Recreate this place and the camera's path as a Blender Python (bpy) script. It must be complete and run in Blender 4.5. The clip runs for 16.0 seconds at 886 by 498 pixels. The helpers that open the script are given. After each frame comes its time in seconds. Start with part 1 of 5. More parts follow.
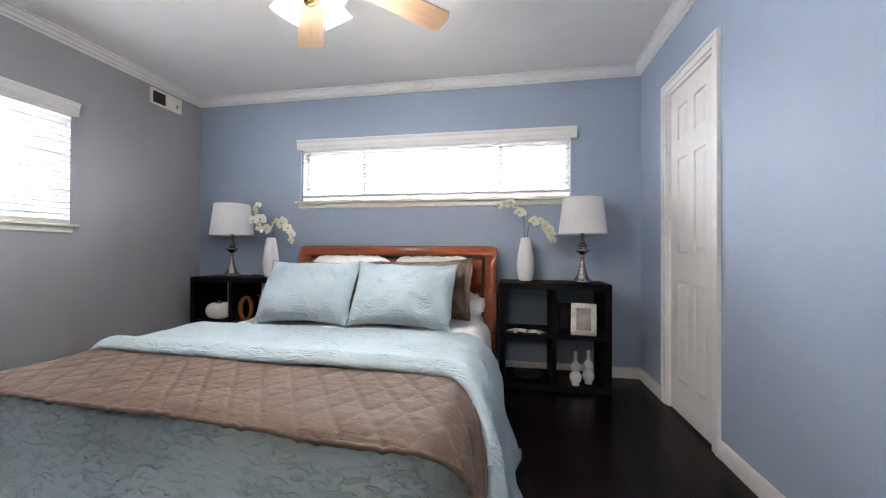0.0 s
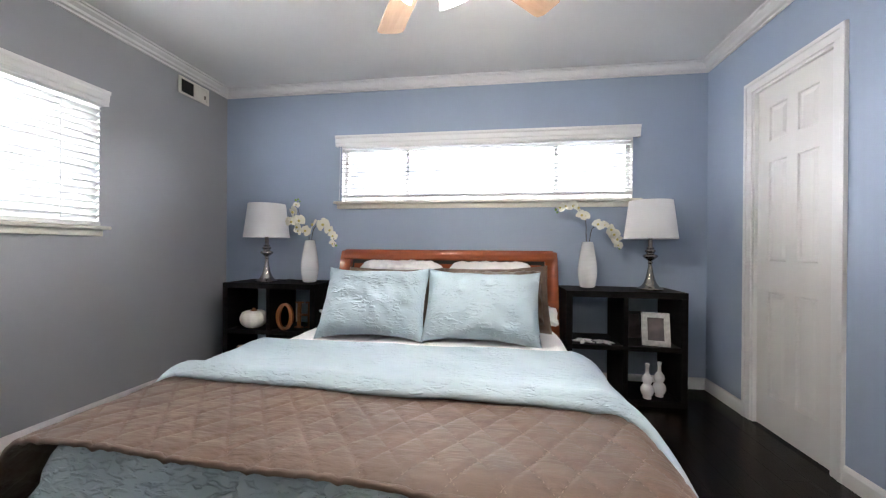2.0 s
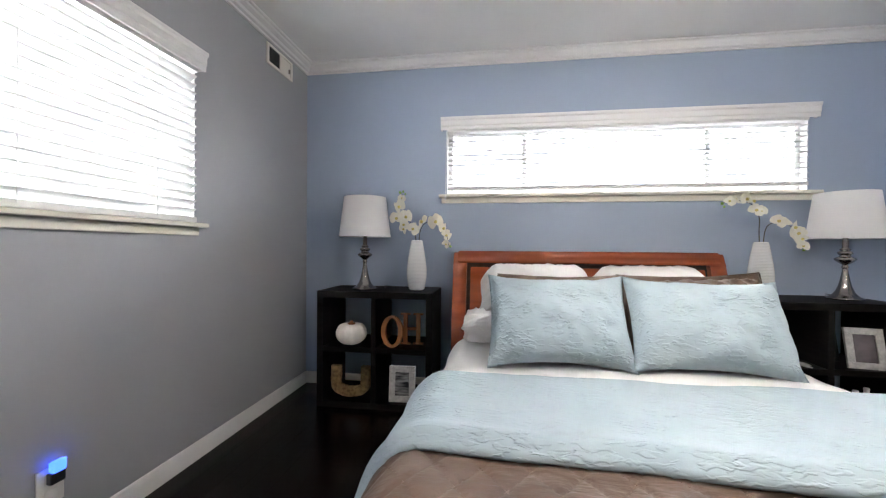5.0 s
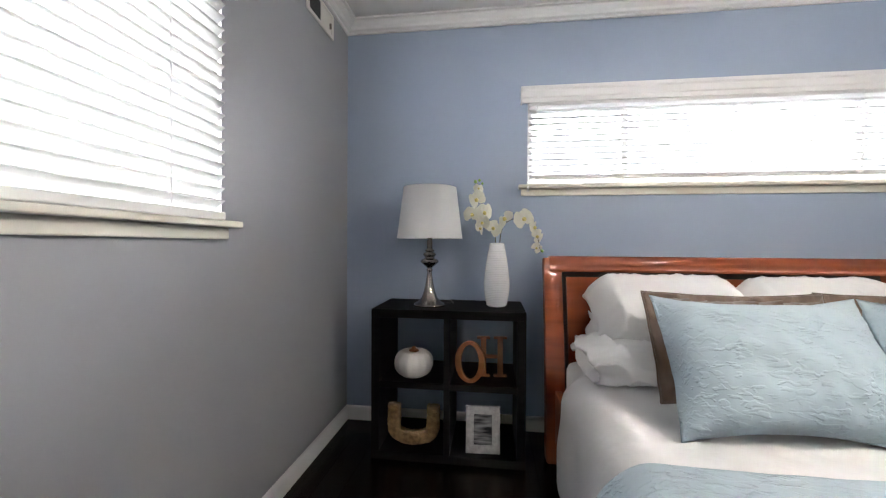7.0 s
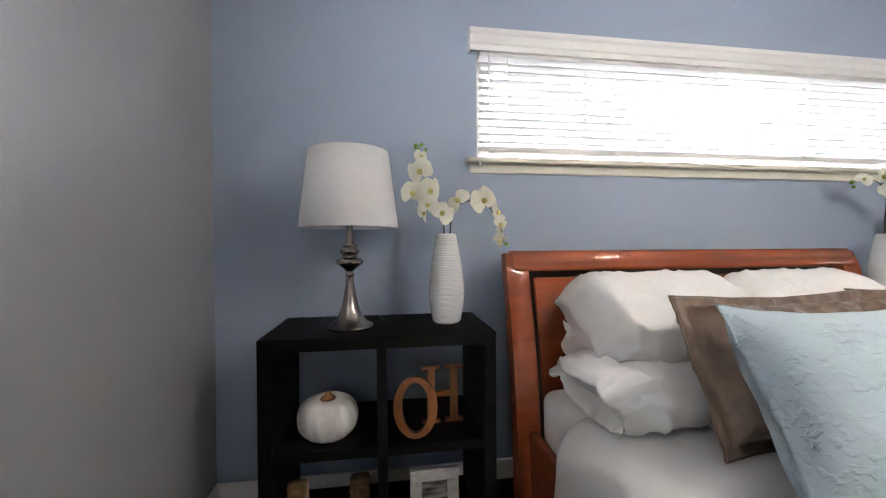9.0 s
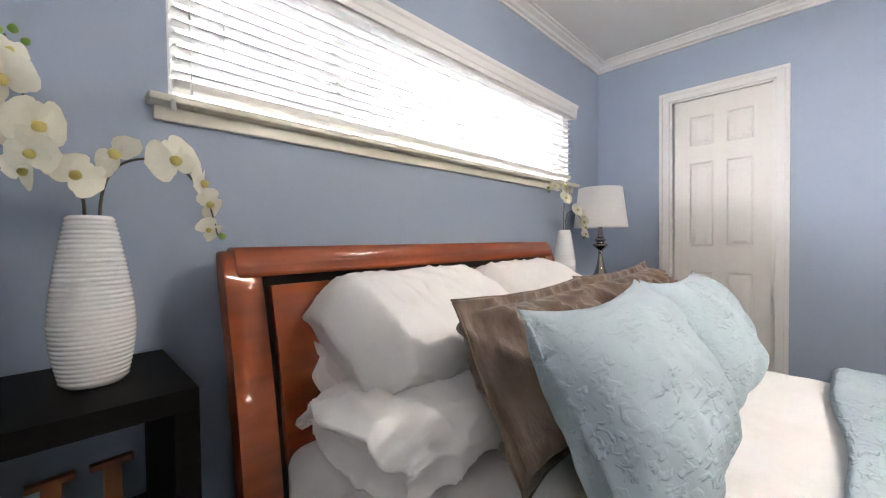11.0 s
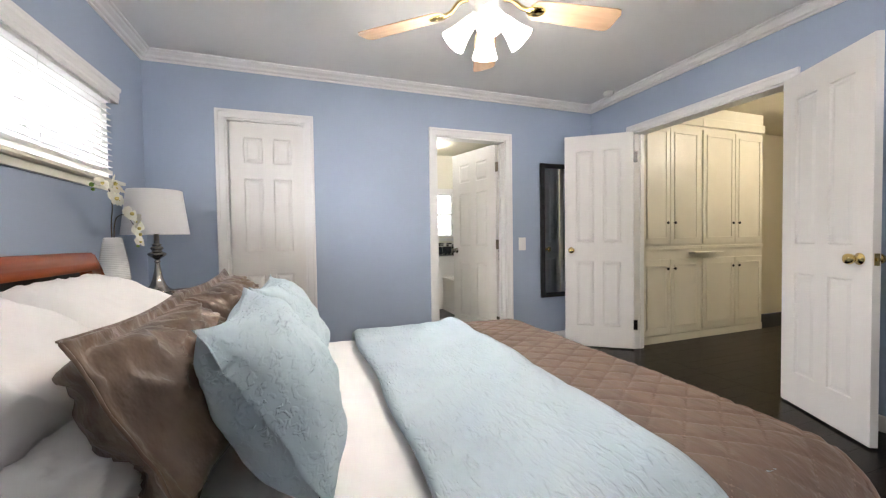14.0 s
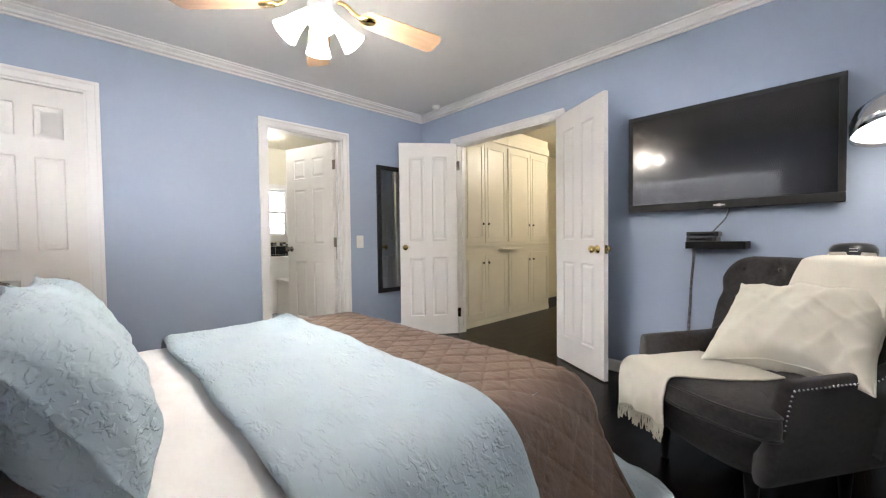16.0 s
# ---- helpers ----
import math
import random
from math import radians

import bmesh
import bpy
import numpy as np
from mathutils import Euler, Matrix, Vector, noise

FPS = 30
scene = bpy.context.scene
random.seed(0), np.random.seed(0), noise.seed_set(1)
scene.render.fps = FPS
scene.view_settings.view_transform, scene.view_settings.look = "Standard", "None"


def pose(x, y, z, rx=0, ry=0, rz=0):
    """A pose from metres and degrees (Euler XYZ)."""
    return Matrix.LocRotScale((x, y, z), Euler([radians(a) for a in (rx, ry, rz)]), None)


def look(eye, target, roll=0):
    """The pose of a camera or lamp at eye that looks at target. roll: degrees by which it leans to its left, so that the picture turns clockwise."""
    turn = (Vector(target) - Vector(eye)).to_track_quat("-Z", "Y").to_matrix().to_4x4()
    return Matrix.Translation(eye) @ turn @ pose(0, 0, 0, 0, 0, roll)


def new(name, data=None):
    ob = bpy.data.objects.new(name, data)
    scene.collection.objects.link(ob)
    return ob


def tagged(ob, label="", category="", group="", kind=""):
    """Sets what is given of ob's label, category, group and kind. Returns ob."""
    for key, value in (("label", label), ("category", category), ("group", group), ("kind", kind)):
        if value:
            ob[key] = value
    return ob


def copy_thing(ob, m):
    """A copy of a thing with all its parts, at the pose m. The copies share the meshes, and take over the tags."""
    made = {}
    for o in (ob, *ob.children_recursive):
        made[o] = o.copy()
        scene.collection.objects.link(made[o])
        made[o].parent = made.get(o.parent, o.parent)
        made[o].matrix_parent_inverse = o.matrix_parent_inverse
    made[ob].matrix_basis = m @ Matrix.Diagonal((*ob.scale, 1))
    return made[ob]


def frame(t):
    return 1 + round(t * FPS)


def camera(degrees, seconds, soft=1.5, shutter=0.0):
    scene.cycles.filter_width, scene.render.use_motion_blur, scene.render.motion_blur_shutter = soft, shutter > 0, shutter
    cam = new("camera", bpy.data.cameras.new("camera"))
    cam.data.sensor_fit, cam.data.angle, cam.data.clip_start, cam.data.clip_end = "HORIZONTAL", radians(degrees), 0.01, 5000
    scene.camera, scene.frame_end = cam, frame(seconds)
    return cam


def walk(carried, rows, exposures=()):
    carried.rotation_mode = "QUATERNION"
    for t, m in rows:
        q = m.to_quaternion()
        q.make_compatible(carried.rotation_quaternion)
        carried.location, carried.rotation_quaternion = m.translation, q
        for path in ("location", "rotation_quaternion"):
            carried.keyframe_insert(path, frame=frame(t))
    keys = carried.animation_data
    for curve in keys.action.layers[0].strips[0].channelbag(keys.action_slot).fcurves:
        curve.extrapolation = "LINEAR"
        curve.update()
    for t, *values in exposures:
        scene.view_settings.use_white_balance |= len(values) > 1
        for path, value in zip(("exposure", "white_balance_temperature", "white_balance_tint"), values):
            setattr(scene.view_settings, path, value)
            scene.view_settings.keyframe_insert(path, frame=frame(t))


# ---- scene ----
cam = camera(99.1, 16.0, soft=1.2)
# seconds, x, y, z, yaw, pitch, roll
ROWS = [
    (0.0, 0.0, 0.0, 0.987, 10.315, 0.461, -0.286),
    (0.5, -0.128, 0.004, 1.008, 9.91, 0.091, -0.378),
    (1.0, -0.264, 0.032, 1.022, 9.647, -0.007, -0.536),
    (1.5, -0.405, 0.076, 1.032, 9.101, 0.134, -0.524),
    (2.0, -0.551, 0.097, 1.048, 8.413, -0.092, -0.446),
    (2.5, -0.686, 0.144, 1.055, 8.313, -0.306, -0.497),
    (3.0, -0.835, 0.186, 1.058, 8.184, -0.25, -0.507),
    (3.5, -1.025, 0.226, 1.058, 7.928, -0.261, -0.599),
    (4.0, -1.189, 0.273, 1.058, 8.206, -0.321, -0.58),
    (4.5, -1.361, 0.345, 1.054, 8.159, -0.219, -0.492),
    (7.0, -2.102, 0.938, 1.093, 7.376, -0.634, -0.351),
    (7.5, -2.205, 1.091, 1.072, 6.887, -0.609, -0.29),
    (8.0, -2.304, 1.241, 1.073, 3.667, -0.751, -0.191),
    (10.3, -2.223, 1.847, 1.051, -30.605, -0.94, 0.84),
    (10.5, -2.193, 1.874, 1.051, -34.546, -1.067, 0.775),
    (11.0, -2.12, 1.932, 1.046, -45.437, -1.211, 0.689),
    (11.5, -2.098, 1.982, 1.054, -58.383, -1.343, 0.655),
    (12.0, -2.08, 2.026, 1.062, -69.777, -1.305, 1.012),
    (12.5, -2.143, 2.032, 1.072, -80.584, -1.445, 1.14),
    (13.0, -2.198, 2.048, 1.086, -91.068, -1.541, 1.217),
    (13.5, -2.245, 2.078, 1.092, -100.394, -1.599, 0.996),
    (14.0, -2.308, 2.109, 1.075, -109.742, -1.58, 0.837),
    (14.5, -2.373, 2.104, 1.052, -117.728, -1.405, 0.83),
    (15.0, -2.418, 2.109, 1.039, -124.582, -1.372, 0.76),
    (15.5, -2.418, 2.131, 1.033, -130.114, -1.405, 0.686),
    (16.0, -2.419, 2.146, 1.031, -133.584, -1.565, 0.7),
]
EXPOSURES = [(0.0, 0.49, 6000, 13), (4.5, 0.52, 6120, 13), (8.0, 0.57, 6250, 13), (11.0, 0.52, 6350, 14), (12.5, 0.50, 6350, 14), (14.0, 0.53, 6350, 14), (16.0, 0.62, 6300, 14)]
walk(cam, [(t, pose(x, y, z, 90 + pitch, roll, yaw)) for t, x, y, z, yaw, pitch, roll in ROWS], EXPOSURES)

# ---- the plan, in metres ----
XW, XE, YS, YN, ZC = -3.0, 1.0, -0.79, 3.205, 2.455
WALL = 0.12
NWIN = (-1.90, 0.47, 1.44, 1.93)      # x0, x1, z0, z1
WWIN = (0.20, 2.098, 1.165, 1.93)      # y0, y1, z0, z1
CLOSET = (2.105, 2.69, 2.03)          # y0, y1, height
BATH = (0.255, 0.985, 2.03)
HALL = (-0.77, 0.45, 2.045)           # x0, x1, height

# ---- world and light ----
world = bpy.data.worlds.new("sky")
scene.world = world
world.use_nodes = True
wn = world.node_tree.nodes
sky = wn.new("ShaderNodeTexSky")
sky.sky_type, sky.sun_disc = "NISHITA", False
sky.sun_elevation, sky.sun_rotation = radians(48), radians(200)
wn["Background"].inputs["Strength"].default_value = 0.12
world.node_tree.links.new(sky.outputs[0], wn["Background"].inputs["Color"])


def area_lamp(name, m, width, height, watts, colour):
    data = bpy.data.lights.new(name, "AREA")
    data.shape, data.size, data.size_y, data.energy, data.color = "RECTANGLE", width, height, watts, colour
    ob = new(name, data)
    ob.matrix_world = m
    return ob


def point_lamp(name, place, radius, watts, colour):
    data = bpy.data.lights.new(name, "POINT")
    data.shadow_soft_size, data.energy, data.color = radius, watts, colour
    ob = new(name, data)
    ob.location = place
    return ob


DAY = (1.0, 0.99, 0.99)
area_lamp("daylight_north", look((-0.71, YN + 0.62, 2.25), (-0.71, YN, 1.62)), 2.6, 0.8, 360, DAY)
area_lamp("daylight_west", look((XW - 0.72, 1.15, 2.06), (XW, 1.15, 1.48)), 2.1, 1.0, 880, DAY)
area_lamp("daylight_bath", look((3.62, 0.02, 1.6), (3.3, 0.02, 1.4)), 0.5, 0.8, 45, (1.0, 0.97, 0.9))
WARM = (1.0, 0.91, 0.78)
FAN_WATTS = 12.0


# ---- materials ----
def material(name, colour, rough=0.5, metal=0.0, second=None, scale=8.0, detail=4.0, bump=0.0, bump_scale=60.0, stretch=(1, 1, 1), coat=0.0, sheen=0.0, random=0.0, spec=0.5, rough_var=0.0, bump_far=0.004):
    m = bpy.data.materials.new(name)
    m.use_nodes = True
    n, l = m.node_tree.nodes, m.node_tree.links
    b = n["Principled BSDF"]
    b.inputs["Base Color"].default_value = (*colour, 1)
    b.inputs["Roughness"].default_value = rough
    b.inputs["Metallic"].default_value = metal
    b.inputs["Coat Weight"].default_value = coat
    b.inputs["Coat Roughness"].default_value = 0.06
    b.inputs["Sheen Weight"].default_value = sheen
    b.inputs["Specular IOR Level"].default_value = spec
    co = n.new("ShaderNodeTexCoord")
    mp = n.new("ShaderNodeMapping")
    mp.inputs["Scale"].default_value = stretch
    l.new(co.outputs["Object"], mp.inputs["Vector"])
    if second:
        t = n.new("ShaderNodeTexNoise")
        t.inputs["Scale"].default_value, t.inputs["Detail"].default_value = scale, detail
        l.new(mp.outputs[0], t.inputs["Vector"])
        r = n.new("ShaderNodeValToRGB")
        r.color_ramp.elements[0].color, r.color_ramp.elements[1].color = (*colour, 1), (*second, 1)
        r.color_ramp.elements[0].position, r.color_ramp.elements[1].position = 0.36, 0.66
        l.new(t.outputs["Fac"], r.inputs["Fac"])
        out = r.outputs["Color"]
        if random:
            inf, hsv = n.new("ShaderNodeObjectInfo"), n.new("ShaderNodeHueSaturation")
            mr = n.new("ShaderNodeMapRange")
            mr.inputs["To Min"].default_value, mr.inputs["To Max"].default_value = 1 - random, 1 + random
            l.new(inf.outputs["Random"], mr.inputs["Value"])
            l.new(mr.outputs[0], hsv.inputs["Value"])
            l.new(out, hsv.inputs["Color"])
            out = hsv.outputs["Color"]
        l.new(out, b.inputs["Base Color"])
    if rough_var:
        t = n.new("ShaderNodeTexNoise")
        t.inputs["Scale"].default_value, t.inputs["Detail"].default_value = 3.0, 5.0
        l.new(co.outputs["Object"], t.inputs["Vector"])
        mr = n.new("ShaderNodeMapRange")
        mr.inputs["To Min"].default_value, mr.inputs["To Max"].default_value = rough - rough_var, rough + rough_var
        l.new(t.outputs["Fac"], mr.inputs["Value"])
        l.new(mr.outputs[0], b.inputs["Roughness"])
    if bump:
        t = n.new("ShaderNodeTexNoise")
        t.inputs["Scale"].default_value, t.inputs["Detail"].default_value = bump_scale, 3.0
        l.new(mp.outputs[0], t.inputs["Vector"])
        bp = n.new("ShaderNodeBump")
        bp.inputs["Strength"].default_value, bp.inputs["Distance"].default_value = bump, bump_far
        l.new(t.outputs["Fac"], bp.inputs["Height"])
        l.new(bp.outputs[0], b.inputs["Normal"])
    return m


def emissive(name, colour, strength):
    m = bpy.data.materials.new(name)
    m.use_nodes = True
    b = m.node_tree.nodes["Principled BSDF"]
    b.inputs["Base Color"].default_value = (*colour, 1)
    b.inputs["Emission Color"].default_value, b.inputs["Emission Strength"].default_value = (*colour, 1), strength
    return m


def embossed(name, colour, second, depth=0.0040):
    """Matelasse cloth: raised wandering ridges in a fine weave."""
    m = material(name, colour, 0.85, second=second, scale=5, sheen=0.03, spec=0.2)
    n, l = m.node_tree.nodes, m.node_tree.links
    co = n.new("ShaderNodeTexCoord")
    warp = n.new("ShaderNodeTexNoise")
    warp.inputs["Scale"].default_value = 7.0
    l.new(co.outputs["Object"], warp.inputs["Vector"])
    mix = n.new("ShaderNodeMixRGB")
    mix.inputs["Fac"].default_value = 0.02
    l.new(co.outputs["Object"], mix.inputs["Color1"])
    l.new(warp.outputs["Color"], mix.inputs["Color2"])
    st = n.new("ShaderNodeMapping")
    st.inputs["Scale"].default_value = (0.42, 1.1, 1.1)
    l.new(mix.outputs[0], st.inputs["Vector"])
    t = n.new("ShaderNodeTexNoise")
    t.inputs["Scale"].default_value, t.inputs["Detail"].default_value = 60.0, 1.5
    t.inputs["Distortion"].default_value = 0.5
    l.new(st.outputs[0], t.inputs["Vector"])
    ridge = n.new("ShaderNodeMapRange")
    ridge.interpolation_type = "SMOOTHSTEP"
    ridge.inputs["From Min"].default_value, ridge.inputs["From Max"].default_value = 0.47, 0.64
    l.new(t.outputs["Fac"], ridge.inputs["Value"])
    big = n.new("ShaderNodeTexNoise")
    big.inputs["Scale"].default_value, big.inputs["Detail"].default_value = 11.0, 1.0
    l.new(co.outputs["Object"], big.inputs["Vector"])
    patch = n.new("ShaderNodeMapRange")
    patch.inputs["From Min"].default_value, patch.inputs["From Max"].default_value = 0.40, 0.60
    patch.inputs["To Min"].default_value = 0.25
    l.new(big.outputs["Fac"], patch.inputs["Value"])
    cluster = n.new("ShaderNodeMath")
    cluster.operation = "MULTIPLY"
    l.new(ridge.outputs[0], cluster.inputs[0])
    l.new(patch.outputs[0], cluster.inputs[1])
    weave = n.new("ShaderNodeTexNoise")
    weave.inputs["Scale"].default_value, weave.inputs["Detail"].default_value = 160.0, 2.0
    l.new(co.outputs["Object"], weave.inputs["Vector"])
    add = n.new("ShaderNodeMath")
    add.operation = "MULTIPLY_ADD"
    add.inputs[1].default_value = 0.10
    l.new(weave.outputs["Fac"], add.inputs[0])
    l.new(cluster.outputs[0], add.inputs[2])
    bp = n.new("ShaderNodeBump")
    bp.inputs["Strength"].default_value, bp.inputs["Distance"].default_value = 0.8, depth
    l.new(add.outputs[0], bp.inputs["Height"])
    l.new(bp.outputs[0], n["Principled BSDF"].inputs["Normal"])
    return m


def glass(name, colour=(1, 1, 1), rough=0.0):
    m = bpy.data.materials.new(name)
    m.use_nodes = True
    b = m.node_tree.nodes["Principled BSDF"]
    b.inputs["Base Color"].default_value = (*colour, 1)
    b.inputs["Transmission Weight"].default_value, b.inputs["Roughness"].default_value = 1.0, rough
    return m


def translucent(name, colour, share, rough=0.5):
    m = bpy.data.materials.new(name)
    m.use_nodes = True
    n, l = m.node_tree.nodes, m.node_tree.links
    b = n["Principled BSDF"]
    b.inputs["Base Color"].default_value, b.inputs["Roughness"].default_value = (*colour, 1), rough
    t, mix = n.new("ShaderNodeBsdfTranslucent"), n.new("ShaderNodeMixShader")
    t.inputs["Color"].default_value = (*colour, 1)
    mix.inputs["Fac"].default_value = share
    l.new(b.outputs[0], mix.inputs[1])
    l.new(t.outputs[0], mix.inputs[2])
    l.new(mix.outputs[0], n["Material Output"].inputs["Surface"])
    return m


BLUE = material("blue_wall_paint", (0.322, 0.384, 0.492), 0.58, second=(0.307, 0.371, 0.479), scale=2.2, bump=0.10, bump_scale=140, rough_var=0.06)
GREY = material("grey_wall_paint", (0.322, 0.327, 0.337), 0.48, second=(0.306, 0.311, 0.324), scale=2.2, bump=0.10, bump_scale=140, rough_var=0.05)
CEIL = material("ceiling_paint", (0.82, 0.81, 0.795), 0.8, second=(0.79, 0.78, 0.765), scale=1.5, bump=0.12, bump_scale=160)
TRIM = material("white_gloss_trim", (0.76, 0.7505, 0.7315), 0.32, second=(0.7315, 0.722, 0.703), scale=3, bump=0.03, bump_scale=40)
SILL = material("cream_sill_paint", (0.73, 0.70, 0.60), 0.35, second=(0.69, 0.66, 0.56), scale=4, bump=0.04, bump_scale=60)
DOORW = material("white_door_paint", (0.735, 0.716, 0.688), 0.46, spec=0.35, second=(0.716, 0.697, 0.670), scale=2, bump=0.05, bump_scale=26, stretch=(5, 5, 0.4))
CREAM = material("cream_cabinet_paint", (0.666, 0.63, 0.522), 0.38, second=(0.63, 0.594, 0.486), scale=3, bump=0.04, bump_scale=40)
YELLOW = material("warm_hall_paint", (0.594, 0.54, 0.396), 0.6, second=(0.567, 0.513, 0.369), scale=2, bump=0.1, bump_scale=140)
BATHP = material("bath_wall_paint", (0.72, 0.69, 0.58), 0.5, second=(0.69, 0.66, 0.55), scale=2, bump=0.05, bump_scale=100)
FLOOR = material("dark_floor_wood", (0.0045, 0.0032, 0.0030), 0.24, spec=0.11, second=(0.010, 0.006, 0.005), scale=5, stretch=(9, 0.6, 1), bump=0.08, bump_scale=18, random=0.35, rough_var=0.05)
SUBF = material("floor_joint", (0.004, 0.003, 0.003), 0.8, second=(0.006, 0.005, 0.004))
TILEG = material("grey_floor_tile", (0.09, 0.09, 0.095), 0.4, second=(0.12, 0.12, 0.125), scale=6)
BLACKW = material("black_brown_laminate", (0.0045, 0.004, 0.0042), 0.55, spec=0.08, second=(0.008, 0.007, 0.007), scale=6, stretch=(1, 1, 8), bump=0.06, bump_scale=40)
CHERRY = material("glossy_cherry_wood", (0.245, 0.055, 0.0155), 0.50, spec=0.2, second=(0.190, 0.041, 0.012), scale=5, stretch=(0.6, 5, 5), coat=0.45)
SHEET = material("white_cotton", (0.892, 0.884, 0.880), 0.85, second=(0.862, 0.854, 0.850), scale=3, bump=0.30, bump_scale=9, spec=0.2, bump_far=0.02)
AQUA = embossed("aqua_matelasse", (0.440, 0.535, 0.592), (0.415, 0.512, 0.572))
AQUAC = embossed("aqua_matelasse_coverlet", (0.440, 0.535, 0.592), (0.415, 0.512, 0.572), 0.013)
BROWNQ = material("brown_quilted_sateen", (0.142, 0.099, 0.077), 0.48, second=(0.110, 0.076, 0.058), scale=7, bump=0.6, bump_scale=15, stretch=(1, 3.2, 3.2), spec=0.26, bump_far=0.009)
BROWNV = material("brown_crushed_velvet", (0.150, 0.096, 0.064), 0.44, second=(0.074, 0.045, 0.030), scale=11, detail=4, bump=0.8, bump_scale=20, stretch=(1.4, 1.4, 0.8), sheen=0.12, bump_far=0.010)
THREAD = material("seam_thread", (0.19, 0.135, 0.105), 0.6, second=(0.15, 0.105, 0.08), scale=40)
SLAT = translucent("white_slat", (0.84, 0.84, 0.82), 0.20)
VAL = material("white_valance", (0.78, 0.77, 0.75), 0.45, second=(0.75, 0.74, 0.72), scale=3, stretch=(0.4, 0.4, 6))
SHADE = translucent("white_lamp_shade", (0.86, 0.855, 0.86), 0.25, 0.9)
NICKEL = material("brushed_nickel", (0.33, 0.305, 0.28), 0.20, 1.0, second=(0.27, 0.25, 0.23), scale=30, stretch=(1, 1, 0.05))
CHROME = material("chrome", (0.75, 0.75, 0.76), 0.12, 1.0)
BRASS = material("polished_brass", (0.80, 0.60, 0.25), 0.16, 1.0)
VASEM = material("white_ribbed_ceramic", (0.80, 0.80, 0.80), 0.22, second=(0.77, 0.77, 0.77), scale=4, coat=0.3)
PETAL = translucent("orchid_petal", (0.86, 0.84, 0.72), 0.25, 0.6)
CENTRE = material("orchid_lip", (0.66, 0.58, 0.22), 0.6, second=(0.60, 0.50, 0.14), scale=60)
STEM = material("orchid_stem", (0.06, 0.05, 0.045), 0.6, second=(0.09, 0.08, 0.05), scale=30)
BUD = material("green_bud", (0.16, 0.30, 0.05), 0.5, second=(0.24, 0.38, 0.08), scale=40)
PUMP = material("white_pumpkin", (0.74, 0.72, 0.70), 0.6, second=(0.68, 0.66, 0.63), scale=30, bump=0.2, bump_scale=60)
LETTER = material("orange_stained_wood", (0.23, 0.085, 0.027), 0.5, second=(0.16, 0.055, 0.017), scale=9, stretch=(4, 4, 1), bump=0.1)
WICKER = material("woven_seagrass", (0.21, 0.13, 0.060), 0.8, second=(0.10, 0.058, 0.026), scale=45, bump=1.0, bump_scale=85)
SILVERF = material("white_washed_frame", (0.52, 0.51, 0.49), 0.45, second=(0.36, 0.35, 0.34), scale=45, bump=0.6, bump_scale=110)
PHOTO = material("grey_print", (0.03, 0.03, 0.035), 0.25, second=(0.30, 0.30, 0.30), scale=9, detail=1, stretch=(1, 1, 7))
PRINT2 = material("mauve_print", (0.13, 0.11, 0.115), 0.25, second=(0.08, 0.07, 0.075), scale=12, detail=2)
BLACKP = material("black_plastic", (0.008, 0.008, 0.009), 0.28, second=(0.012, 0.012, 0.013), scale=12)
SCREEN = material("television_screen", (0.004, 0.004, 0.005), 0.17, spec=0.30, second=(0.005, 0.005, 0.006), rough_var=0.01, coat=0.25)
BEZEL = material("satin_black_bezel", (0.005, 0.005, 0.0055), 0.5, second=(0.007, 0.007, 0.0075), scale=12, spec=0.22)
BLACKF = material("black_frame", (0.008, 0.008, 0.009), 0.4, second=(0.014, 0.013, 0.013), scale=10)
MIRROR = material("mirror_silver", (0.85, 0.87, 0.88), 0.02, 1.0)
GREYF = material("charcoal_linen", (0.036, 0.033, 0.0325), 0.9, spec=0.12, second=(0.024, 0.0222, 0.022), scale=60, bump=0.45, bump_scale=320, sheen=0.12)
CREAMF = material("cream_cotton", (0.6624, 0.6256, 0.5336), 0.9, second=(0.6164, 0.5796, 0.4876), scale=6, bump=0.25, bump_scale=260, sheen=0.1)
BLADE = material("light_maple_blade", (0.50, 0.34, 0.22), 0.4, second=(0.42, 0.27, 0.17), scale=6, stretch=(0.5, 6, 6))
WHITEM = material("white_enamel", (0.80, 0.79, 0.77), 0.3, second=(0.77, 0.76, 0.74), scale=4)
PLATE = material("white_plastic", (0.72, 0.71, 0.67), 0.4, second=(0.70, 0.69, 0.65), scale=5)
# near-black: painted shade for closet, duct and headboard slot; also colours the bed base
DARK = material("dark_for_shade_and_base", (0.02, 0.02, 0.02), 0.9, second=(0.03, 0.03, 0.03))
VENTM = material("vent_enamel", (0.78, 0.75, 0.68), 0.4, second=(0.72, 0.69, 0.62), scale=8)
CORD = material("dark_cord", (0.02, 0.02, 0.022), 0.5, second=(0.16, 0.16, 0.17), scale=70, stretch=(1, 1, 2))
MOSAIC = material("black_mosaic_tile", (0.012, 0.012, 0.014), 0.15, second=(0.03, 0.03, 0.033), scale=20)
BULB = emissive("lit_glass_shade", (1.0, 0.93, 0.82), 5.0)
LEDB = emissive("blue_night_light_glow", (0.04, 0.11, 1.0), 3.5)
OUTSIDE = emissive("bright_overcast_distance", (0.97, 0.985, 1.0), 1.6)
PANE = glass("window_glass")


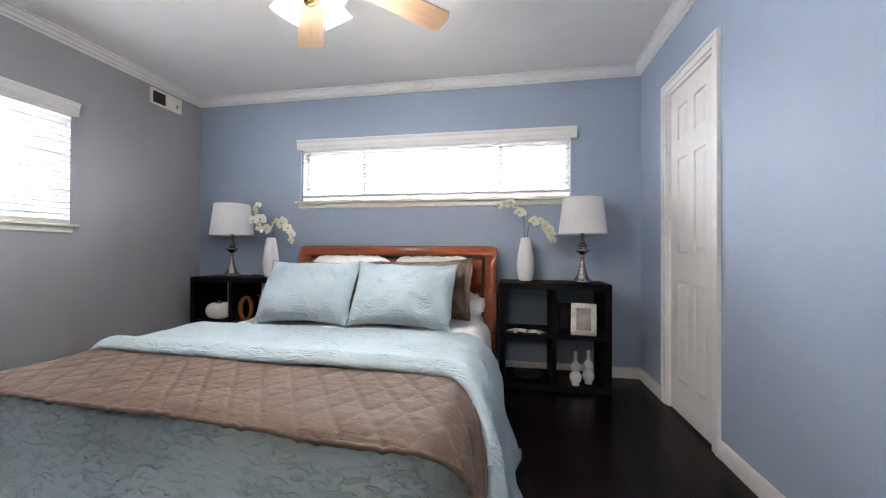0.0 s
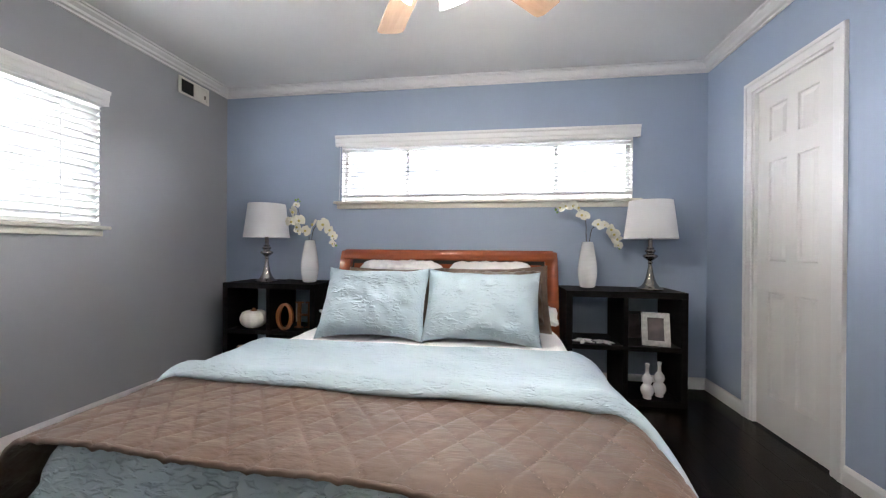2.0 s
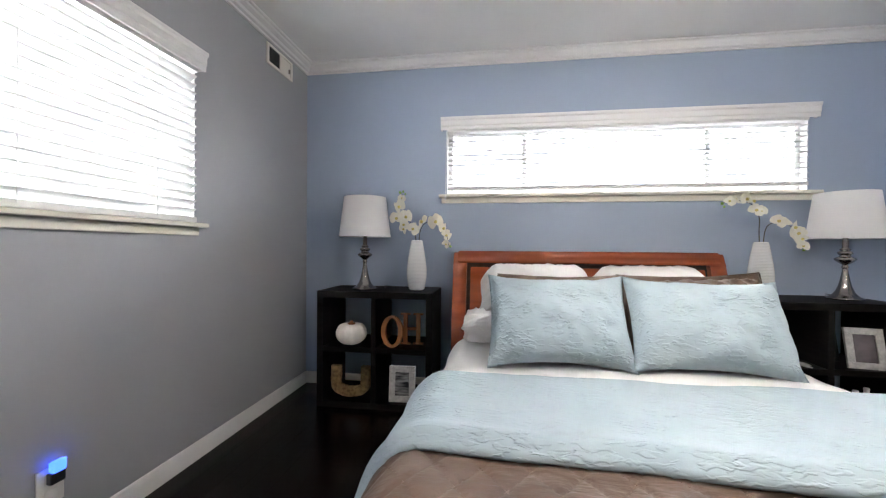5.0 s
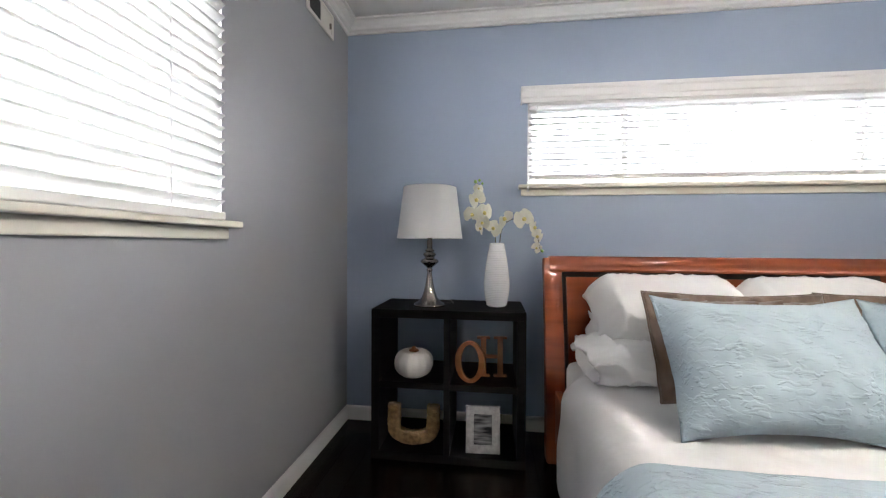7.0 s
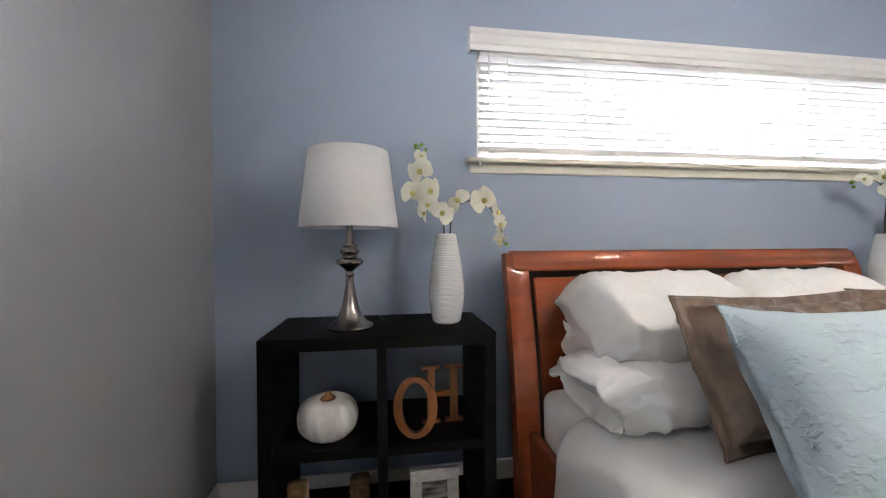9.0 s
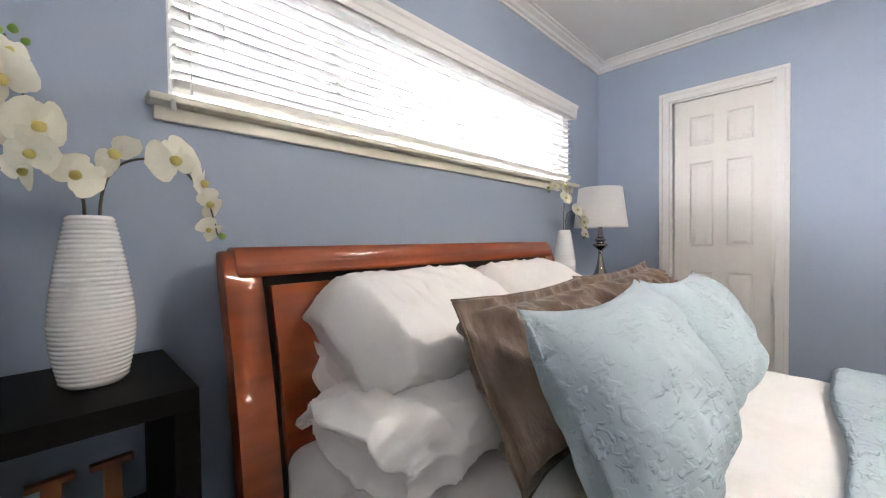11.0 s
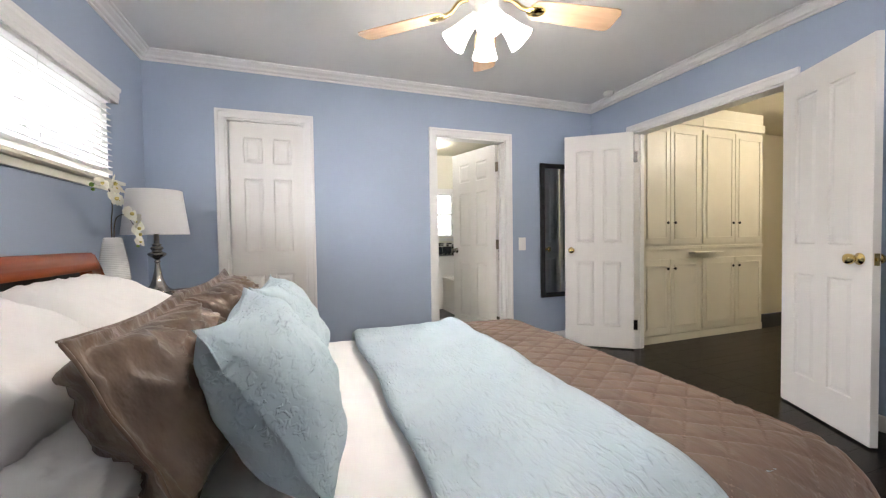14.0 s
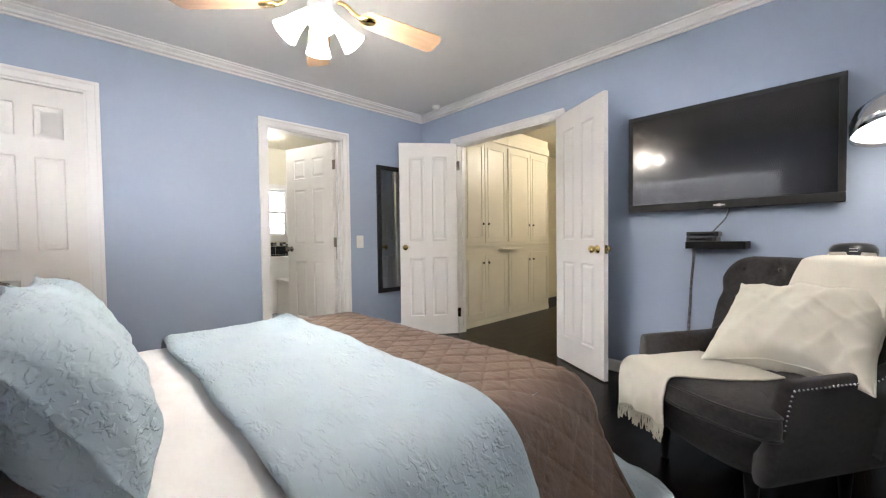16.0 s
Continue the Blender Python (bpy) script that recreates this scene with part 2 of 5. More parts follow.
# ---- mesh helpers ----
def finish(name, bm, mat, parent=None, label="", smooth=False):
    me = bpy.data.meshes.new(name)
    bmesh.ops.recalc_face_normals(bm, faces=bm.faces)
    bm.to_mesh(me)
    bm.free()
    me.materials.append(mat)
    if smooth:
        for p in me.polygons:
            p.use_smooth = True
    ob = new(name, me)
    if parent:
        ob.parent = parent
    if label:
        ob["label"] = label
    return ob


def part(name, bm, mat, parent, label="", smooth=False):
    return finish(name, bm, mat, parent, label, smooth)


def thing(name, label, category, m=None, group=""):
    ob = new(name)
    ob.empty_display_size = 0.1
    if m is not None:
        ob.matrix_world = m
    return tagged(ob, label, category, group)


def add_box(bm, x0, x1, y0, y1, z0, z1, bevel=0.0, seg=2):
    vs = bmesh.ops.create_cube(bm, size=1.0)["verts"]
    for v in vs:
        v.co = ((x0 + x1) / 2 + v.co.x * (x1 - x0), (y0 + y1) / 2 + v.co.y * (y1 - y0), (z0 + z1) / 2 + v.co.z * (z1 - z0))
    if bevel:
        es = {e for v in vs for e in v.link_edges}
        bmesh.ops.bevel(bm, geom=list(es), offset=bevel, segments=seg, affect="EDGES", profile=0.6)
    return bm


def box(x0, x1, y0, y1, z0, z1, bevel=0.0, seg=2):
    return add_box(bmesh.new(), x0, x1, y0, y1, z0, z1, bevel, seg)


def boxes(items, bevel=0.0):
    bm = bmesh.new()
    for it in items:
        add_box(bm, *it, bevel=bevel)
    return bm


def lathe(profile, n=40, bm=None):
    """Turn (radius, z) pairs round the z axis."""
    bm = bm or bmesh.new()
    rings = []
    for r, z in profile:
        if r < 1e-5:
            rings.append([bm.verts.new((0, 0, z))])
        else:
            rings.append([bm.verts.new((r * math.cos(2 * math.pi * k / n), r * math.sin(2 * math.pi * k / n), z)) for k in range(n)])
    for a, b in zip(rings, rings[1:]):
        for k in range(n):
            q = [a[k % len(a)], a[(k + 1) % len(a)], b[(k + 1) % len(b)], b[k % len(b)]]
            q = list(dict.fromkeys(q))
            if len(q) > 2:
                bm.faces.new(q)
    return bm


def tube(points, radius, n=8, bm=None, taper=None):
    bm = bm or bmesh.new()
    ps = [Vector(p) for p in points]
    rings = []
    for i, p in enumerate(ps):
        d = (ps[min(i + 1, len(ps) - 1)] - ps[max(i - 1, 0)]).normalized()
        q = d.to_track_quat("Z", "Y")
        r = radius * (taper(i / (len(ps) - 1)) if taper else 1)
        rings.append([bm.verts.new(p + q @ Vector((r * math.cos(2 * math.pi * k / n), r * math.sin(2 * math.pi * k / n), 0))) for k in range(n)])
    for a, b in zip(rings, rings[1:]):
        for k in range(n):
            bm.faces.new((a[k], a[(k + 1) % n], b[(k + 1) % n], b[k]))
    bm.faces.new(rings[0][::-1])
    bm.faces.new(rings[-1])
    return bm


def spline(points, n=24):
    """Catmull-Rom through the points."""
    ps = [Vector(p) for p in points]
    ps = [ps[0] * 2 - ps[1]] + ps + [ps[-1] * 2 - ps[-2]]
    out = []
    for i in range(1, len(ps) - 2):
        for k in range(n):
            t = k / n
            a, b, c, d = ps[i - 1], ps[i], ps[i + 1], ps[i + 2]
            out.append(0.5 * ((2 * b) + (c - a) * t + (2 * a - 5 * b + 4 * c - d) * t * t + (3 * b - a - 3 * c + d) * t ** 3))
    out.append(ps[-2])
    return out


def sheet(nu, nv, place, thick=0.0, bm=None):
    """A grid of place(u, v), u and v from 0 to 1; thick closes it into a shell towards -normal."""
    bm = bm or bmesh.new()
    top = [[Vector(place(i / nu, j / nv)) for j in range(nv + 1)] for i in range(nu + 1)]
    a = [[bm.verts.new(p) for p in row] for row in top]
    for i in range(nu):
        for j in range(nv):
            bm.faces.new((a[i][j], a[i + 1][j], a[i + 1][j + 1], a[i][j + 1]))
    if thick:
        b = []
        for i in range(nu + 1):
            row = []
            for j in range(nv + 1):
                du = top[min(i + 1, nu)][j] - top[max(i - 1, 0)][j]
                dv = top[i][min(j + 1, nv)] - top[i][max(j - 1, 0)]
                nn = du.cross(dv)
                row.append(bm.verts.new(top[i][j] - (nn.normalized() if nn.length else Vector((0, 0, 1))) * thick))
            b.append(row)
        for i in range(nu):
            for j in range(nv):
                bm.faces.new((b[i][j + 1], b[i + 1][j + 1], b[i + 1][j], b[i][j]))
        for i in range(nu):
            bm.faces.new((a[i][0], b[i][0], b[i + 1][0], a[i + 1][0]))
            bm.faces.new((a[i + 1][nv], b[i + 1][nv], b[i][nv], a[i][nv]))
        for j in range(nv):
            bm.faces.new((a[0][j + 1], b[0][j + 1], b[0][j], a[0][j]))
            bm.faces.new((a[nu][j], b[nu][j], b[nu][j + 1], a[nu][j + 1]))
    return bm


def outline_prism(points, y0, y1, bm=None):
    """Extrude a closed outline of (x, z) from y0 to y1."""
    bm = bm or bmesh.new()
    a = [bm.verts.new((x, y0, z)) for x, z in points]
    b = [bm.verts.new((x, y1, z)) for x, z in points]
    n = len(points)
    bm.faces.new(a)
    bm.faces.new(b[::-1])
    for k in range(n):
        bm.faces.new((a[k], b[k], b[(k + 1) % n], a[(k + 1) % n]))
    return bm


def run(profile, start, end, name, mat, label, cat="", mitre=(0, 0)):
    """A moulding: profile of (out from the wall, z), run from start to end with the room on the left side; mitre cuts the ends at 45 degrees."""
    s, e = Vector(start), Vector(end)
    d = (e - s).normalized()
    out = Vector((-d.y, d.x, 0))
    bm = bmesh.new()
    a = [bm.verts.new(s + out * o + d * o * mitre[0] + Vector((0, 0, z))) for o, z in profile]
    b = [bm.verts.new(e + out * o - d * o * mitre[1] + Vector((0, 0, z))) for o, z in profile]
    n = len(profile)
    bm.faces.new(a)
    bm.faces.new(b[::-1])
    for k in range(n):
        bm.faces.new((a[k], b[k], b[(k + 1) % n], a[(k + 1) % n]))
    return tagged(finish(name, bm, mat), label, cat, kind="structure")


def nz(p, s, seed=0.0):
    return noise.noise(Vector((p[0] * s + seed, p[1] * s + seed * 1.7, p[2] * s)))


# ---- the structure ----
def structure(name, items, mat, label, cat):
    return tagged(finish(name, boxes(items), mat), label, cat, kind="structure")


x0, x1, z0, z1 = NWIN
structure("wall_north", [(XW - WALL, x0, YN, YN + WALL, 0, ZC), (x1, XE + WALL, YN, YN + WALL, 0, ZC), (x0, x1, YN, YN + WALL, 0, z0), (x0, x1, YN, YN + WALL, z1, ZC)], BLUE, "light blue painted bedroom wall with a long window", "wall")
y0, y1, z0, z1 = WWIN
structure("wall_west", [(XW - WALL, XW, YS, y0, 0, ZC), (XW - WALL, XW, y1, YN, 0, ZC), (XW - WALL, XW, y0, y1, 0, z0), (XW - WALL, XW, y0, y1, z1, ZC)], GREY, "pale grey painted bedroom wall with a window", "wall")
structure("wall_east", [(XE, XE + WALL, YS - WALL, BATH[0], 0, ZC), (XE, XE + WALL, BATH[1], CLOSET[0], 0, ZC), (XE, XE + WALL, CLOSET[1], YN, 0, ZC),
                        (XE, XE + WALL, BATH[0], BATH[1], BATH[2], ZC), (XE, XE + WALL, CLOSET[0], CLOSET[1], CLOSET[2], ZC)], BLUE, "light blue painted bedroom wall with two doorways", "wall")
structure("wall_south", [(XW - WALL, HALL[0], YS - WALL, YS, 0, ZC), (HALL[1], XE, YS - WALL, YS, 0, ZC), (HALL[0], HALL[1], YS - WALL, YS, HALL[2], ZC)], BLUE, "light blue painted bedroom wall with double doors", "wall")
structure("ceiling", [(XW - WALL, XE + WALL, YS - WALL, YN + WALL, ZC, ZC + 0.1)], CEIL, "off-white painted bedroom ceiling", "ceiling")
floor_base = structure("floor", [(XW - WALL, XE + WALL, YS - WALL, YN + WALL, -0.12, -0.006), (-1.6, 0.5, -4.6, YS - WALL, -0.12, -0.006), (0.5, 1.0, -4.6, -2.74, -0.12, -0.004)], SUBF, "very dark glossy wood plank floor", "floor")

# hall beyond the double doors
structure("wall_hall_east", [(1.0, 1.12, -4.6, YS - WALL, 0, 2.4)], YELLOW, "warm cream painted hall wall behind the cabinets", "wall")
structure("wall_hall_west", [(-1.72, -1.6, -4.6, YS - WALL, 0, 2.4)], YELLOW, "warm cream painted hall wall", "wall")
structure("wall_hall_end", [(-1.72, 1.12, -4.72, -4.6, 0, 2.4)], YELLOW, "warm cream painted wall at the end of the hall", "wall")
structure("ceiling_hall", [(-1.72, 1.12, -4.72, YS - WALL, 2.40, 2.5)], YELLOW, "warm cream painted hall ceiling", "ceiling")
# bathroom beyond the open door
structure("wall_bath_east", [(3.4, 3.52, -1.0, -0.13, 0, 2.4), (3.4, 3.52, 0.19, 2.0, 0, 2.4), (3.4, 3.52, -0.13, 0.19, 0, 1.1), (3.4, 3.52, -0.13, 0.19, 1.8, 2.4)], BATHP, "cream painted bathroom wall with a small window", "wall")
structure("wall_bath_south", [(1.12, 3.52, -1.12, -1.0, 0, 2.4)], BATHP, "cream painted bathroom wall", "wall")
structure("wall_bath_north", [(1.12, 3.52, 2.0, 2.12, 0, 2.4)], BATHP, "cream painted bathroom wall", "wall")
structure("ceiling_bath", [(1.12, 3.52, -1.12, 2.12, 2.4, 2.5)], BATHP, "cream painted bathroom ceiling", "ceiling")
structure("floor_bath", [(1.12, 3.52, -1.12, 2.12, -0.12, 0.0)], TILEG, "dark grey tiled bathroom floor", "floor")
# closet walls out of view; their darkness is base colour, not missing light
structure("wall_closet", [(1.65, 1.75, 2.12, 2.9, 0, 2.4), (1.12, 1.75, 2.9, 3.0, 0, 2.4)], DARK, "unseen inner closet wall coloured near-black in place of shade", "wall")
tagged(finish("ground", box(-80, 80, -80, 80, -0.4, -0.3), TILEG), "plain grey ground outside the house", "ground", kind="structure")

# crown, baseboards
C = ZC
crown = [(0.0, C - 0.068), (0.012, C - 0.068), (0.014, C - 0.056), (0.030, C - 0.050), (0.036, C - 0.036), (0.058, C - 0.022), (0.062, C - 0.012), (0.076, C - 0.010), (0.078, C - 0.001), (0.0, C - 0.001)]
corners = [(XE, YN), (XW, YN), (XW, YS), (XE, YS)]
for k in range(4):
    a, b = corners[k], corners[(k + 1) % 4]
    run(crown, (*a, 0), (*b, 0), "trim", TRIM, "white moulded crown along the ceiling", "trim", (1, 1))
base = [(0.0, 0.0), (0.014, 0.0), (0.014, 0.066), (0.010, 0.080), (0.004, 0.086), (0.0, 0.086)]
CAS = 0.062
for a, b, mt in (((XE, YN), (XW, YN), (1, 1)), ((XW, YN), (XW, YS), (1, 1)), ((XW, YS), (HALL[0] - CAS, YS), (1, 0)), ((HALL[1] + CAS, YS), (XE, YS), (0, 1)),
                 ((XE, YS), (XE, BATH[0] - CAS), (1, 0)), ((XE, BATH[1] + CAS), (XE, CLOSET[0] - CAS), (0, 0)), ((XE, CLOSET[1] + CAS), (XE, YN), (0, 1))):
    run(base, (*a, 0), (*b, 0), "baseboard", TRIM, "white painted baseboard", "baseboard", mt)


def casing(name, label, width, height, depth, m):
    """Door casing and jamb in the local x-z plane; y is into the room; the opening's lower middle is the origin."""
    h = width / 2
    bm = bmesh.new()
    for s in (-1, 1):
        a, b = sorted((s * (h - 0.004), s * (h + CAS)))
        add_box(bm, a, b, 0.0, 0.013, 0, height + CAS, 0.003)
        a, b = sorted((s * (h + CAS * 0.62), s * (h + CAS)))
        add_box(bm, a, b, 0.011, 0.020, 0, height + CAS, 0.004)
        a, b = sorted((s * (h - 0.018), s * h))
        add_box(bm, a, b, -depth, 0.002, 0, height)
        a, b = sorted((s * (h - 0.030), s * (h - 0.018)))
        add_box(bm, a, b, -depth + 0.02, -depth + 0.055, 0, height - 0.018)
    add_box(bm, -h - CAS + 0.001, h + CAS - 0.001, 0.0, 0.014, height - 0.004, height + CAS - 0.001, 0.003)
    add_box(bm, -h - CAS + 0.001, h + CAS - 0.001, 0.012, 0.021, height + CAS * 0.62, height + CAS - 0.001, 0.004)
    add_box(bm, -h, h, -depth, 0.002, height - 0.018, height)
    ob = tagged(finish(name, bm, TRIM), label, "door frame", kind="structure")
    ob.matrix_world = m
    return ob


casing("door_1", "white moulded casing round the closet door", CLOSET[1] - CLOSET[0], CLOSET[2], WALL, pose(XE, (CLOSET[0] + CLOSET[1]) / 2, 0, 0, 0, 90))
casing("door_2", "white moulded casing round the bathroom doorway", BATH[1] - BATH[0], BATH[2], WALL, pose(XE, (BATH[0] + BATH[1]) / 2, 0, 0, 0, 90))
casing("door_3", "white moulded casing round the double doors", HALL[1] - HALL[0], HALL[2], WALL, pose((HALL[0] + HALL[1]) / 2, YS, 0, 0, 0, 0))


def panel_leaf(width, height, thick, rows, parent, mat):
    """A moulded panel door: slab with raised panels sunk into it on both faces. x from 0 to width, y across the thickness."""
    bm = bmesh.new()
    stile, mid = 0.105 * width / 0.6 + 0.0, 0.085 * width / 0.6
    pw = (width - 2 * stile - mid) / 2
    cols = [(stile, stile + pw), (stile + pw + mid, width - stile)]
    xs = [0.0, *cols[0], *cols[1], width]
    zs = [0.0]
    for a, b in rows:
        zs += [a, b]
    zs.append(height)
    for side in (0, 1):
        y = 0.0 if side == 0 else thick
        sg = 1 if side == 0 else -1
        for i in range(5):
            for j in range(len(zs) - 1):
                xa, xb, za, zb = xs[i], xs[i + 1], zs[j], zs[j + 1]
                if i % 2 == 1 and j % 2 == 1:
                    loops = []
                    for inset, dep in ((0, 0), (0.006, 0.008), (0.016, 0.008), (0.034, 0.002)):
                        loops.append([bm.verts.new((px, y + sg * dep, pz)) for px, pz in ((xa + inset, za + inset), (xb - inset, za + inset), (xb - inset, zb - inset), (xa + inset, zb - inset))])
                    for p, q in zip(loops, loops[1:]):
                        for k in range(4):
                            bm.faces.new((p[k], p[(k + 1) % 4], q[(k + 1) % 4], q[k]))
                    bm.faces.new(loops[-1])
                else:
                    bm.faces.new([bm.verts.new(c) for c in ((xa, y, za), (xb, y, za), (xb, y, zb), (xa, y, zb))])
    for q in (((0, 0, 0), (0, thick, 0), (0, thick, height), (0, 0, height)), ((width, 0, 0), (width, thick, 0), (width, thick, height), (width, 0, height)),
              ((0, 0, 0), (width, 0, 0), (width, thick, 0), (0, thick, 0)), ((0, 0, height), (width, 0, height), (width, thick, height), (0, thick, height))):
        bm.faces.new([bm.verts.new(c) for c in q])
    bmesh.ops.remove_doubles(bm, verts=bm.verts, dist=0.0003)
    return part("leaf", bm, mat, parent)


def knob(parent, x, z, thick, mat, sides=(0, 1), label="polished brass knob"):
    for s in sides:
        bm = lathe([(0.0, -0.002), (0.030, -0.001), (0.030, 0.004), (0.014, 0.009), (0.010, 0.022), (0.013, 0.030), (0.024, 0.036), (0.028, 0.048), (0.024, 0.060), (0.010, 0.066), (0.0, 0.067)], 24)
        bmesh.ops.transform(bm, matrix=pose(x, 0 if s == 0 else thick, z, 90 if s == 0 else -90), verts=bm.verts)
        part("knob", bm, mat, parent, label, True)


def hinge(parent, x, y, z, mat, sx=1):
    bm = boxes([(x - 0.040, x, y - 0.002, y + 0.001, z - 0.048, z + 0.048)])
    bm2 = lathe([(0, -0.048), (0.006, -0.046), (0.006, 0.046), (0, 0.048)], 10, bm)
    part("hinge", bm2, mat, parent, "small metal butt hinge")


SIX = [(0.20, 0.80), (0.98, 1.56), (1.68, 1.88)]
FOUR = [(0.20, 0.82), (1.00, 1.88)]
d = thing("closet_door", "closed white six-panel closet door", "door", pose(XE + 0.046, CLOSET[0] + 0.0185, 0.008, 0, 0, 90))
panel_leaf(CLOSET[1] - CLOSET[0] - 0.051, 2.0, 0.035, SIX, d, DOORW)
d = thing("bathroom_door", "white six-panel bathroom door standing open", "door", pose(XE + WALL + 0.004, BATH[0] + 0.022, 0.008, 0, 0, math.degrees(math.atan2(0.205, 0.66))))
panel_leaf(0.69, 2.01, 0.035, SIX, d, DOORW)
knob(d, 0.63, 0.93, 0.035, NICKEL, (0, 1), "brushed nickel knob")
for z in (0.22, 1.0, 1.78):
    hinge(d, 0.0, 0.037, z, NICKEL)
d = thing("hall_door", "cream white four-panel double door leaf standing open", "door", pose(HALL[1] - 0.014, YS + 0.016, 0.012, 0, 0, 53.0), "double doors to the hall")
panel_leaf(0.608, 2.028, 0.035, FOUR, d, DOORW)
knob(d, 0.55, 0.93, 0.035, BRASS)
for z in (0.22, 1.80):
    hinge(d, 0.0, 0.0, z, NICKEL)
d = thing("hall_door", "cream white four-panel double door leaf standing open with a latch on its edge", "door", pose(HALL[0] + 0.016, YS + 0.018, 0.012, 0, 0, 151.0), "double doors to the hall")
panel_leaf(0.608, 2.028, 0.035, FOUR, d, DOORW)
knob(d, 0.54, 0.93, 0.035, BRASS)
part("latch", boxes([(0.6085, 0.611, 0.006, 0.029, 0.90, 0.96), (0.61, 0.622, 0.012, 0.024, 0.922, 0.938)], 0.001), BRASS, d, "brass latch plate")


# ---- windows ----
def window(name, label, m, width, z0, z1, bars, lip=0.052):
    """Window in the local x-z plane, x along the wall, -y outside; the opening's middle is x = 0."""
    w = thing(name, label, "window", m)
    tagged(w, kind="structure")
    h = width / 2
    fr = boxes([(-h, h, -0.115, -0.06, z0, z0 + 0.035), (-h, h, -0.115, -0.06, z1 - 0.035, z1), (-h, -h + 0.035, -0.115, -0.06, z0 + 0.035, z1 - 0.035), (h - 0.035, h, -0.115, -0.06, z0 + 0.035, z1 - 0.035)], 0.004)
    part("window_frame", fr, TRIM, w)
    part("reveal", boxes([(-h, -h + 0.0035, -0.059, -0.001, z0 + 0.003, z1), (h - 0.0035, h, -0.059, -0.001, z0 + 0.003, z1), (-h + 0.004, h - 0.004, -0.059, -0.001, z1 - 0.0035, z1)]), TRIM, w, "white painted window reveal")
    for b in bars:
        part("glazing_bar", box(b - 0.016, b + 0.016, -0.105, -0.07, z0 + 0.036, z1 - 0.036, 0.004), TRIM, w)
    xs = [-h + 0.036] + sorted(bars) + [h - 0.036]
    for a, b in zip(xs, xs[1:]):
        p = part("pane", box(a + 0.017, b - 0.017, -0.090, -0.086, z0 + 0.036, z1 - 0.036), PANE, w)
        p.visible_shadow = False
    part("window_sill", box(-h - lip, h + lip, -0.055, 0.062, z0 - 0.018, z0 + 0.002, 0.006, 3), SILL, w, "cream painted wooden sill")
    part("apron", box(-h - lip + 0.016, h + lip - 0.016, 0.001, 0.020, z0 - 0.058, z0 - 0.018, 0.005), SILL, w, "cream painted apron board")
    return w


def blind(name, label, m, width, z0, z1, count, tilt, cords, wand, rail=0.05, over=0.045):
    """Venetian blind with a moulded valance."""
    b = thing(name, label, "blind", m)
    h = width / 2
    pr = [(0.0, z1 + 0.072), (0.062, z1 + 0.072), (0.062, z1 + 0.055), (0.052, z1 + 0.046), (0.052, z1 + 0.012), (0.046, z1 + 0.006), (0.046, z1 - 0.018), (0.036, z1 - 0.018), (0.036, z1 + 0.06), (0.0, z1 + 0.06)]
    bm = bmesh.new()
    e = h + over
    A = [bm.verts.new((-e, 0.002 + y, z)) for y, z in pr]
    B = [bm.verts.new((e, 0.002 + y, z)) for y, z in pr]
    bm.faces.new(A)
    bm.faces.new(B[::-1])
    for k in range(len(pr)):
        bm.faces.new((A[k], B[k], B[(k + 1) % len(pr)], A[(k + 1) % len(pr)]))
    for s in (-e, e - 0.008):
        add_box(bm, s, s + 0.008, 0.002, 0.050, z1 - 0.016, z1 + 0.07, 0.002)
    part("valance", bm, VAL, b, "white moulded valance board")
    part("headrail", box(-h + 0.004, h - 0.004, -0.03, 0.028, z1 - 0.032, z1 + 0.003, 0.003), VAL, b)
    zb = z0 + rail
    me = None
    step = (z1 - 0.04 - zb - 0.02) / count
    for k in range(count):
        z = zb + 0.035 + k * step
        if me is None:
            def curve(u, v):
                w = (v - 0.5) * 0.048
                return ((u - 0.5) * (width - 0.012), w, 0.0022 * (1 - (2 * v - 1) ** 2))
            bm = sheet(1, 6, curve, 0.0042)
            o = part("slat", bm, SLAT, b, "thin white slat", True)
            me = o.data
        else:
            o = new("slat", me)
            o.parent = b
        o.matrix_local = pose(0, 0.004 + 0.0006 * math.sin(k * 2.1), z, tilt + 1.6 * math.sin(k * 1.7), 0, 0.06 * math.sin(k * 2.3))
    part("bottom_rail", box(-h + 0.005, h - 0.005, -0.022, 0.028, zb - 0.014, zb + 0.012, 0.006, 3), VAL, b, "white bottom rail")
    for c in cords:
        part("ladder_cord", boxes([(c - 0.001, c + 0.001, 0.030, 0.032, zb, z1), (c - 0.001, c + 0.001, -0.025, -0.023, zb, z1)]), SLAT, b)
    if wand is not None:
        part("wand", tube([(wand, 0.036, z1 - 0.02), (wand + 0.004, 0.042, z1 - 0.2), (wand + 0.002, 0.040, z0 + 0.02)], 0.0035), VAL, b, "thin tilting wand")
        part("pull_cord", tube(spline([(wand + 0.05, 0.038, z1 - 0.02), (wand + 0.052, 0.045, z0 + 0.1), (wand + 0.05, 0.066, z0 - 0.01)], 6), 0.0015, 6), VAL, b)
        bm = lathe([(0, -0.03), (0.008, -0.026), (0.005, 0.0), (0.0, 0.002)], 12)
        bmesh.ops.transform(bm, matrix=pose(wand + 0.05, 0.068, z0 - 0.012), verts=bm.verts)
        part("cord_tassel", bm, VAL, b, "", True)
    return b


